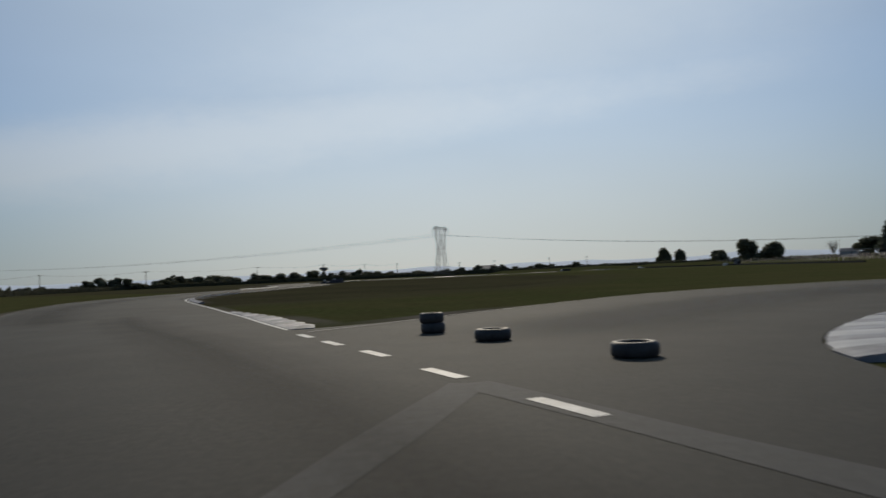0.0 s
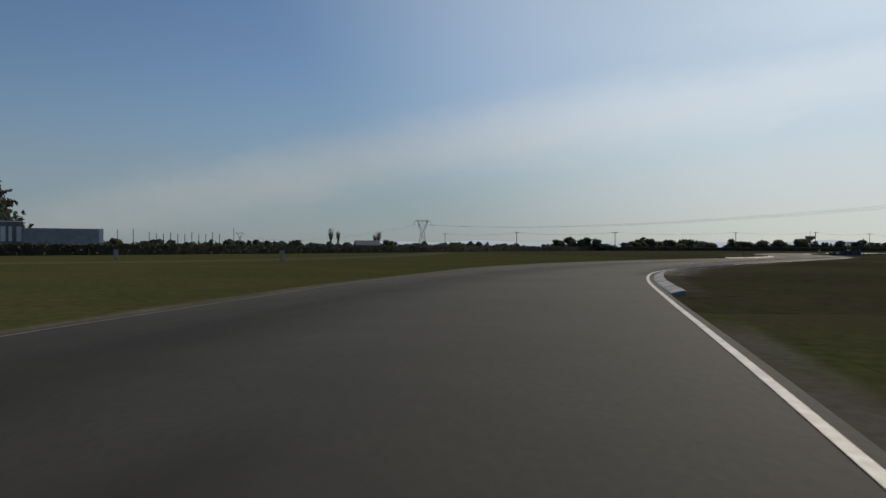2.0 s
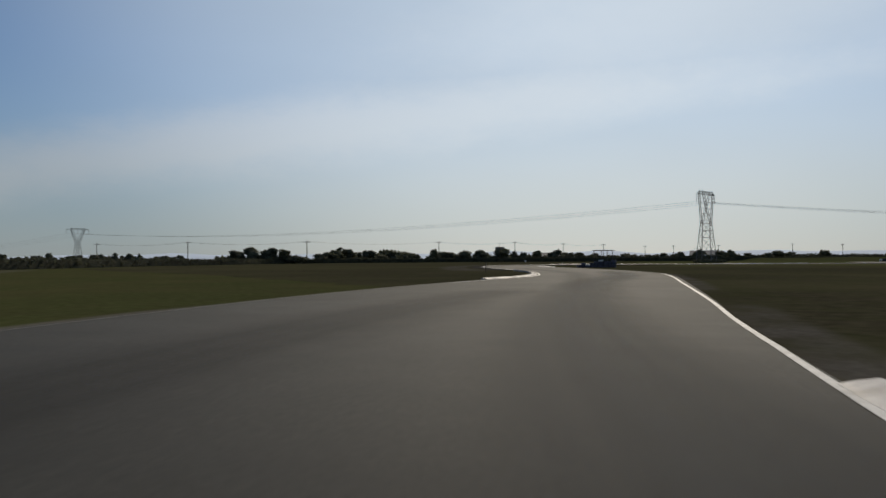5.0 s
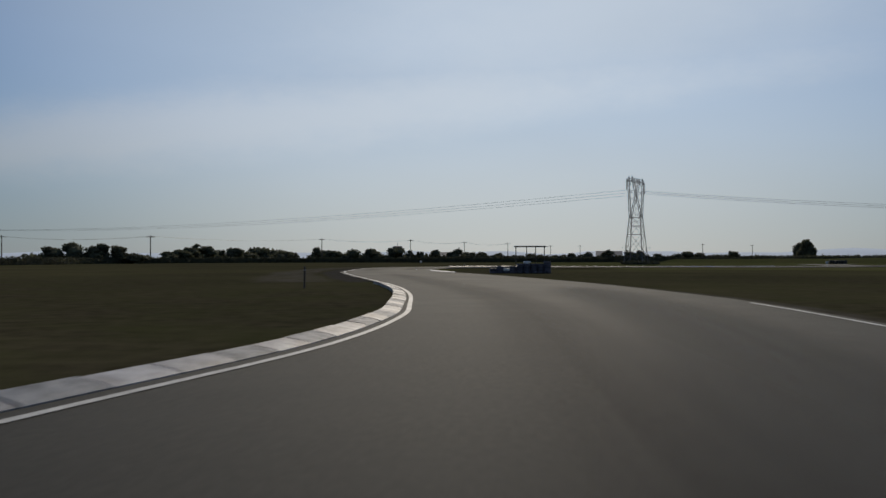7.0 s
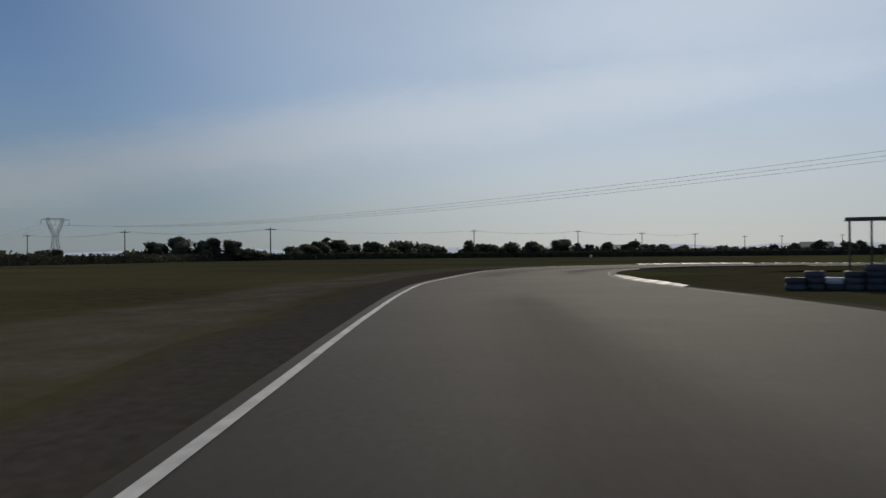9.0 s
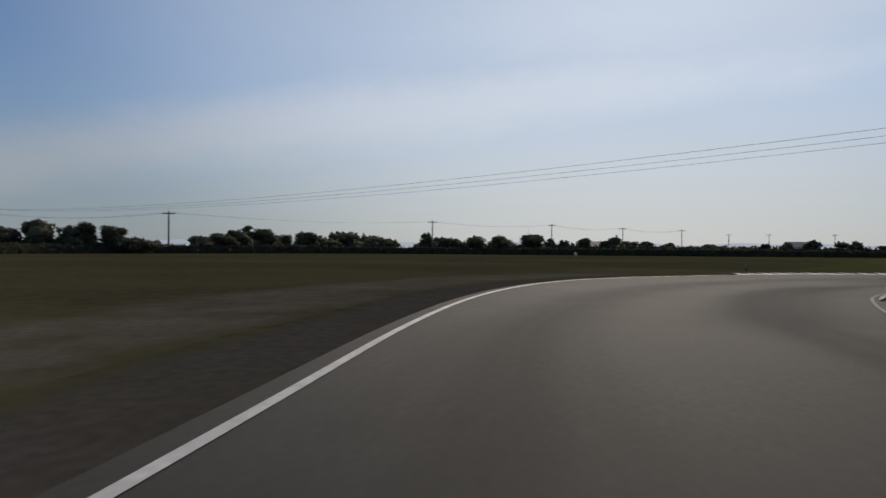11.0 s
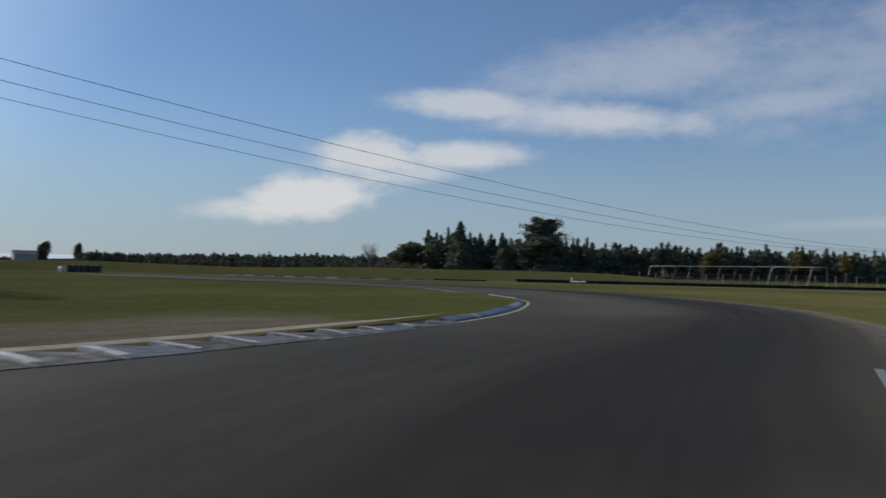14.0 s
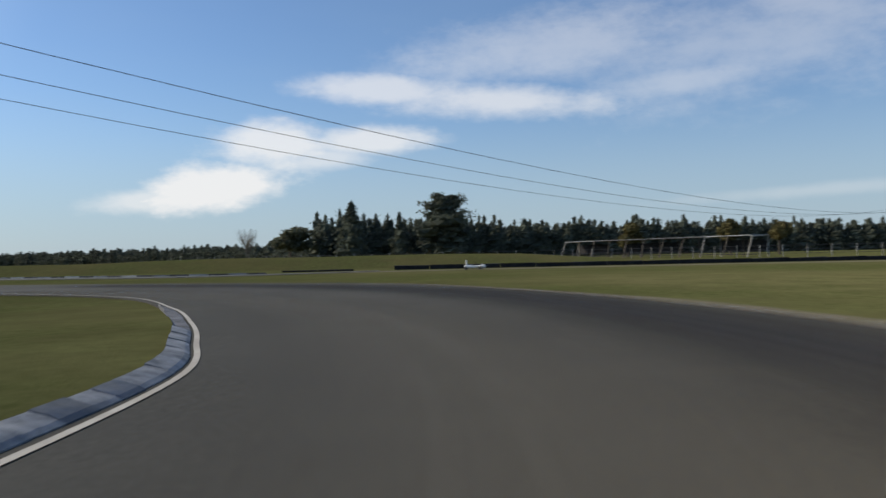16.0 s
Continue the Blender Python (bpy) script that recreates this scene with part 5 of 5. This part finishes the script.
# ---- trailers, sign and tree at the paddock's edge ----
def trailer(at, turn, length, height):
    root = thing("trailer", pose(*at, 0, 0, turn), "grey box trailer with a white end parked behind the hedge", "trailer")
    bm = bmesh.new()
    box(bm, -length / 2, -1.25, 1.0, length / 2 - 0.6, 1.25, height, 0.04)
    part("body", bm, GREY, root)
    bm = bmesh.new()
    box(bm, length / 2 - 0.6, -1.26, 0.98, length / 2, 1.26, height + 0.02, 0.04)
    part("end_panel", bm, WHITE, root, "white end panel")
    for i in range(9):
        x = -length / 2 + 0.4 + i * (length - 1.4) / 8
        bm = bmesh.new()
        box(bm, x - 0.04, -1.28, 1.05, x + 0.04, -1.25, height - 0.05)
        part("rib", bm, GREY, root)
    bm = bmesh.new()
    box(bm, -length / 2, -0.5, 0.75, length / 2, 0.5, 0.998)
    part("chassis", bm, BLACK, root)
    for x in (-length / 2 + 1.2, -length / 2 + 2.4, length / 2 - 2):
        for y in (-1.05, 1.05):
            bm = bmesh.new()
            lathe(bm, [(0.2, -0.14), (0.46, -0.14), (0.5, -0.08), (0.5, 0.08), (0.46, 0.14), (0.2, 0.14)], 18)
            w = part("wheel", bm, RUBBER, root)
            w.matrix_basis = pose(x, y, 0.47, 90, 0, 0)
    return root


def hoarding(at, turn, w, h):
    root = thing("hoarding", pose(*at, 0, 0, turn), "long dark advertising hoarding with pale lettering bars", "sign")
    bm = bmesh.new()
    box(bm, -w / 2, -0.06, 1.2, w / 2, 0.06, h, 0.02)
    part("panel", bm, ROOF, root)
    bm = bmesh.new()
    box(bm, -w / 2 - 0.05, -0.1, h, w / 2 + 0.05, 0.1, h + 0.12, 0.02)
    part("top_rail", bm, WHITE, root)
    for i in range(10):
        x = -w / 2 + 0.5 + i * (w - 1) / 9
        bm = bmesh.new()
        box(bm, x - 0.32, -0.075, 1.7, x + 0.1 + 0.18 * (i % 2), -0.06, h - 0.6)
        part("bar", bm, WHITE, root)
    for i in range(5):
        x = -w / 2 + 0.3 + i * (w - 0.6) / 4
        bm = bmesh.new()
        box(bm, x - 0.08, 0.06, -0.3, x + 0.08, 0.2, h - 0.1)
        part("post", bm, WOOD, root)
    return root


trailer((-113.5, 87, 0), 62, 10.0, 3.5)
hoarding((-117.5, 78.2, 0), 64, 9.5, 4.3)


def shed(at, turn, w, d, h, wall, roof, label, category="shed", windows=2):
    root = thing(category.replace(" ", "_"), pose(*at, 0, 0, turn), label, category)
    bm = bmesh.new()
    box(bm, -w / 2, -d / 2, -0.1, w / 2, d / 2, h)
    a = [bm.verts.new((x, y, h)) for x in (-w / 2, w / 2) for y in (-d / 2, d / 2)]
    r = [bm.verts.new((x, 0, h + d * 0.28)) for x in (-w / 2, w / 2)]
    bm.faces.new((a[0], a[1], r[0]))
    bm.faces.new((a[3], a[2], r[1]))
    part("wall", bm, wall, root)
    for s in (1, -1):
        bm = bmesh.new()
        lo, hi = (h - 0.1, h + d * 0.28 + 0.03)
        vs = [(-w / 2 - 0.25, s * (d / 2 + 0.25), lo), (w / 2 + 0.25, s * (d / 2 + 0.25), lo), (w / 2 + 0.25, 0, hi), (-w / 2 - 0.25, 0, hi)]
        lower, upper = [bm.verts.new(v) for v in vs], [bm.verts.new((v[0], v[1], v[2] + 0.08)) for v in vs]
        bm.faces.new(lower[::-1])
        bm.faces.new(upper)
        for i in range(4):
            bm.faces.new((lower[i], lower[(i + 1) % 4], upper[(i + 1) % 4], upper[i]))
        bmesh.ops.recalc_face_normals(bm, faces=bm.faces)
        part("roof_slope", bm, roof, root)
    for i in range(windows):
        x = -w / 2 + w * (i + 1) / (windows + 1)
        win = new("window")
        win.parent = root
        win.matrix_basis = pose(x, -d / 2 - 0.02, 0)
        bm = bmesh.new()
        for u0, v0, u1, v1 in ((-0.5, h * 0.35, 0.5, h * 0.4), (-0.5, h * 0.8, 0.5, h * 0.85), (-0.5, h * 0.4, -0.44, h * 0.8), (0.44, h * 0.4, 0.5, h * 0.8)):
            box(bm, u0, -0.03, v0, u1, 0.03, v1)
        part("frame", bm, WHITE, win)
        bm = bmesh.new()
        box(bm, -0.44, -0.01, h * 0.4, 0.44, 0.01, h * 0.8)
        part("pane", bm, GLASS, win)
    return root


shed((322, 645, 0), 150, 13, 9, 4.6, GREY, ROOF, "pale grey farmhouse with a grey roof far away", "house", 4)
shed((-121, 161, 0), 50, 5, 3.2, 1.5, BLACK, ROOF, "low dark shed behind the hedge", "shed", 1)
shed((-60, 470, 0), 10, 16, 6, 2.3, WOOD, ROOF, "long low grey farm shed far away", "barn", 2)
shed((22, 560, 0), -5, 14, 8, 3.0, WHITE, ROOF, "long pale farm shed far away", "barn", 2)


def water_tower(at):
    root = thing("water_tower", pose(*at), "distant dark water tower with a wide tank", "tower")
    bm = bmesh.new()
    rod(bm, (0, 0, -0.5), (0, 0, 10.0), 1.1, 0.9, 12)
    part("shaft", bm, CONCRETE, root)
    bm = bmesh.new()
    lathe(bm, [(0.5, 8.4), (1.2, 8.6), (4.6, 10.6), (4.8, 12.2), (4.4, 12.8), (0.5, 13.2)], 20)
    part("tank", bm, ROOF, root)
    bm = bmesh.new()
    rod(bm, (0, 0, 13.0), (0, 0, 18), 0.14, 0.08, 6)
    part("mast", bm, STEEL, root)
    return root


water_tower((-143, 851, 0))


# ---- far end: bank, barrier, fence, grandstand frame, hut ----
def bank(line, half, height, label):
    bm = bmesh.new()
    pts = curve_points(line, 4)
    rings = []
    for i, p in enumerate(pts):
        r = side_of(pts, i)
        wob = 0.85 + 0.3 * noise.noise(Vector((p.x * 0.05, p.y * 0.05, 2)))
        end = min(1.0, 0.02 + min(i, len(pts) - 1 - i) / 4)
        rings.append([bm.verts.new((*(p + r * half * u).xy, -0.1 + (height * wob * end + 0.1) * max(0, math.cos(u * math.pi / 2)) ** 1.2)) for u in (-1, -0.75, -0.5, -0.25, 0, 0.25, 0.5, 0.75, 1)])
    for a, b in zip(rings, rings[1:]):
        for i in range(8):
            bm.faces.new((a[i], b[i], b[i + 1], a[i + 1]))
    bmesh.ops.recalc_face_normals(bm, faces=bm.faces)
    return tagged(mesh_object("bank", bm, GRASS, True), label, "bank", kind="structure")


bank([(-20, 430), (30, 368), (62, 302), (75, 262), (82, 240), (85, 224)], 8, 1.3, "low grassy earth bank beyond the track")


def barrier(line, height, label):
    root = thing("barrier", pose(0, 0, 0), label, "barrier")
    pts = curve_points(line, 3.0)
    for i, (a, b) in enumerate(zip(pts, pts[1:])):
        r = side_of(pts, i) * 0.14
        bm = bmesh.new()
        f = 0.01
        q = [a.lerp(b, f) - r, a.lerp(b, 1 - f) - r, a.lerp(b, 1 - f) + r, a.lerp(b, f) + r]
        lo, hi = [bm.verts.new((p.x, p.y, -0.06)) for p in q], [bm.verts.new((p.x, p.y, height * random.uniform(0.85, 1.1))) for p in q]
        bm.faces.new(hi)
        for k in range(4):
            bm.faces.new((lo[k], lo[(k + 1) % 4], hi[(k + 1) % 4], hi[k]))
        bmesh.ops.recalc_face_normals(bm, faces=bm.faces)
        part("rail", bm, BLACK, root)
    return root


barrier([(57.2, 258), (58.5, 254), (60.2, 249.6)], 0.1, "low dark lip of rubber along the bank's foot")
barrier([(60.4, 249.2), (61.5, 246), (66, 230), (69.5, 212), (70.5, 195), (69, 165), (66, 125)], 0.3, "low black rubber barrier at the bank's foot")


def fence(line, step, height, label):
    root = thing("fence", pose(0, 0, 0), label, "fence")
    pts = curve_points(line, step)
    for p in pts:
        bm = bmesh.new()
        box(bm, p.x - 0.045, p.y - 0.045, -0.2, p.x + 0.045, p.y + 0.045, height, 0.01)
        part("post", bm, CONCRETE, root)
    for z in (0.3, 0.62, 0.94):
        bm = bmesh.new()
        for a, b in zip(pts, pts[1:]):
            rod(bm, (a.x, a.y, height * z), (b.x, b.y, height * z), 0.022, sides=4)
        part("wire", bm, WIRE, root)
    return root


fence([(98, 296), (103, 268), (104, 240), (99, 215), (97, 190), (96, 150), (94, 110)], 2.6, 1.45, "post and wire fence with pale posts")


def grandstand(a, b, height):
    """A long open stand: raking end frames, posts, a flat roof beam and dark back panels with open bays."""
    a, b = Vector((*a, 0)), Vector((*b, 0))
    length = (b - a).length
    turn = math.degrees(math.atan2(b.y - a.y, b.x - a.x))
    root = thing("grandstand", Matrix.Translation(a) @ pose(0, 0, 0, 0, 0, turn), "long low open stand with pale frames and dark back", "stand")
    n = 10
    for i in range(n + 1):
        x = length * i / n
        bm = bmesh.new()
        rod(bm, (x, -1.6, -0.1), (x, -0.6, height), 0.09, 0.07, 6)
        rod(bm, (x, -0.6, height), (x, 2.4, height + 0.1), 0.08, 0.07, 6)
        rod(bm, (x, 2.4, -0.1), (x, 2.4, height + 0.1), 0.09, 0.08, 6)
        part("frame", bm, CONCRETE if i in (0, n - 2, n) else WOOD, root)
    for i in range(n):
        bm = bmesh.new()
        box(bm, length * i / n + 0.12, -0.75, height + 0.08, length * (i + 1) / n - 0.12, 2.6, height + 0.17, 0.02)
        part("roof_panel", bm, GREY if i in (0, 1, 8, 9) else ROOF, root)
        if i not in (2, 6, 7):
            bm = bmesh.new()
            box(bm, length * i / n + 0.05, 2.42, 0.75, length * (i + 1) / n - 0.05, 2.5, 2.25)
            part("back_panel", bm, BLACK, root)
    for k in range(2):
        bm = bmesh.new()
        box(bm, 0, -0.4 + 0.9 * k, 0.25 + 0.35 * k, length, 0.2 + 0.9 * k, 0.31 + 0.35 * k)
        part("bench", bm, BLACK, root)
    return root


grandstand((137, 244), (108, 216), 2.7)


def hut(at, turn):
    root = thing("marshal_hut", pose(*at, 0, 0, turn), "small grey marshal hut with a yellow top beside white drums", "hut")
    bm = bmesh.new()
    box(bm, -0.5, -0.5, -0.05, 0.5, 0.5, 1.75, 0.03)
    part("body", bm, STEEL, root)
    bm = bmesh.new()
    box(bm, -0.62, -0.62, 1.75, 0.62, 0.62, 1.95, 0.03)
    part("roof", bm, AUTUMN, root, "dull yellow roof")
    bm = bmesh.new()
    box(bm, -0.515, -0.3, 0.9, -0.5, 0.2, 1.5)
    part("window", bm, GLASS, root)
    bm = bmesh.new()
    box(bm, -0.12, -0.95, -0.05, 0.5, -0.52, 0.9, 0.03)
    part("locker", bm, BLACK, root, "low dark locker against the wall")
    return root


hut((72, 201.5, 0), 20)


def drum(at, mat=None, label="white plastic drum lying by the track"):
    root = thing("drum", pose(*at), label, "drum", "drums")
    bm = bmesh.new()
    lathe(bm, [(0.02, -0.06), (0.28, -0.06), (0.30, 0.0), (0.30, 0.18), (0.315, 0.2), (0.30, 0.22), (0.30, 0.38), (0.315, 0.4), (0.30, 0.42), (0.29, 0.56), (0.02, 0.58)], 18)
    part("shell", bm, mat or WHITE, root, smooth=True)
    bm = bmesh.new()
    lathe(bm, [(0.01, 0.575), (0.05, 0.575), (0.05, 0.61), (0.01, 0.615)], 10, (0.15, 0, 0))
    part("cap", bm, BLACK, root)
    return root


for x, y in ((69.6, 202.5), (69.4, 203.2)):
    drum((x, y, 0))


def kart(at, turn):
    root = thing("racing_kart", pose(*at, 0, 0, turn), "small low white racing kart on the far track", "kart")
    bm = bmesh.new()
    box(bm, -0.75, -0.38, 0.12, 0.62, 0.38, 0.3, 0.05)
    part("body", bm, WHITE, root)
    bm = bmesh.new()
    box(bm, 0.5, -0.55, 0.1, 0.92, 0.55, 0.36, 0.08)
    part("nose", bm, WHITE, root)
    bm = bmesh.new()
    box(bm, -0.55, -0.22, 0.3, -0.05, 0.22, 0.36, 0.02)
    box(bm, -0.6, -0.22, 0.3, -0.5, 0.22, 0.72, 0.03)
    part("seat", bm, WHITE, root)
    bm = bmesh.new()
    rod(bm, (0.35, 0, 0.28), (0.12, 0, 0.52), 0.02, sides=6)
    lathe(bm, [(0.13, 0.5), (0.15, 0.5), (0.15, 0.525), (0.13, 0.525)], 14, (0.12, 0, 0))
    part("steering_wheel", bm, BLACK, root)
    for x, w in ((-0.6, 0.1), (0.55, 0.065)):
        for y in (-0.58, 0.58):
            bm = bmesh.new()
            lathe(bm, [(0.06, -w), (0.12, -w), (0.135, -w * 0.7), (0.135, w * 0.7), (0.12, w), (0.06, w)], 16)
            part("wheel", bm, RUBBER, root).matrix_basis = pose(x, y, 0.13, 90, 0, 0)
    return root


kart((56.8, 241.4, -0.03), -78)
marker_board((96.0, 249.0, 0), 100, 0.22, 0.95)
tree_list = (((144, 234), 6.6, 5.5, AUTUMN), ((138, 217), 6.4, 6, AUTUMN), ((141, 209), 6.4, 5.5, AUTUMN), ((105, 179), 7.4, 7, AUTUMN))
for k, ((x, y), h, w, m) in enumerate(tree_list):
    broad_tree((x, y, 0), h, w, 40 + k, m, "yellowing autumn tree in front of the wood", "autumn trees", 700)


def bare_tree(at, height, seed, spread=1.0):
    rng = random.Random(seed)
    root = thing("bare_tree", pose(*at), "leafless grey-brown tree with thin upright branches", "tree")
    bm = bmesh.new()
    rod(bm, (0, 0, -0.2), (0, 0, height * 0.4), 0.14, 0.1, 6)
    part("trunk", bm, BARK, root)
    bm = bmesh.new()
    for _ in range(60):
        a, z = rng.uniform(0, 6.28), height * rng.uniform(0.15, 0.45)
        tip = Vector((math.cos(a), math.sin(a), 0)) * height * rng.uniform(0.1, 0.36) * spread + Vector((0, 0, height * rng.uniform(0.65, 1.0)))
        rod(bm, (0, 0, z), tip, 0.05, 0.012, 4)
        for _ in range(3):
            t = rng.uniform(0.4, 0.9)
            p = Vector((0, 0, z)).lerp(tip, t)
            rod(bm, p, p + Vector((rng.uniform(-0.5, 0.5), rng.uniform(-0.5, 0.5), rng.uniform(0.3, 0.9))), 0.025, 0.008, 3)
    part("branches", bm, TWIGS, root)
    return root


bare_tree((151.8, 316.0, 0), 7.8, 5)
for k, (x, y, h) in enumerate(((-172, 205, 7.0), (-170.5, 206.5, 6.2), (-147.4, 197.6, 5.4), (-149, 198, 4.8))):
    tagged(bare_tree((x, y, 0), h, 70 + k, 0.42), "slim leafless poplar behind the hedge", group="slim trees")


# ---- tyre wall and drums on the far grass ----
for i in range(6):
    tyre_stack((40.6 + 0.46 * i, 295.7 - 0.42 * i, 0), 4, RUBBER, "stack of dark worn tyres on the far grass", "tyre wall on the far grass")
drum((-56, 334, 0), None, "white drum standing by the far hedge")
drum((40.0, 296.2, 0), None, "white drum on the far grass beside the tyre wall")
hedge([(-7.6, 274.2), (-5, 273.6), (-2.2, 274)], 0.6, 1.2, 9, "low dark scrub at the pylon's foot", 34, None, 0.3)
hedge([(-7, 279), (-3, 278.4), (0, 278.8)], 0.7, 1.2, 10, "low dark scrub behind the pylon's foot", 25, None, 0.35)


# ---- far hills ----
def hills():
    m = bpy.data.materials.new("distant_hills")
    m.use_nodes = True
    b = m.node_tree.nodes["Principled BSDF"]
    b.inputs["Base Color"].default_value = (0.24, 0.30, 0.38, 1)
    b.inputs["Roughness"].default_value = 1.0
    # pale blue emission on the hills themselves stands in for hazy air
    b.inputs["Emission Color"].default_value = (0.40, 0.47, 0.56, 1)
    b.inputs["Emission Strength"].default_value = HILL_GLOW
    bm = bmesh.new()
    n, rows = 90, []
    for i in range(n + 1):
        a = radians(50 - 130 * i / n)
        h = 26 + 34 * max(0, noise.noise(Vector((i * 0.11, 0.3, 1)))) + 14 * noise.noise(Vector((i * 0.37, 4, 2)))
        fade = min(1, i / 8, (n - i) / 8)
        d = Vector((-math.sin(a), math.cos(a), 0))
        rows.append([bm.verts.new(d * r + Vector((-20, 150, z))) for r, z in ((3300, -2), (3500, h * 0.6 * fade), (3650, h * fade), (3790, -2))])
    for p, q in zip(rows, rows[1:]):
        for k in range(3):
            bm.faces.new((p[k], p[k + 1], q[k + 1], q[k]))
    bmesh.ops.recalc_face_normals(bm, faces=bm.faces)
    tagged(mesh_object("backdrop", bm, m, True), "faint blue-grey hills on the horizon", "hills", kind="structure")


HILL_GLOW = 0.7
hills()
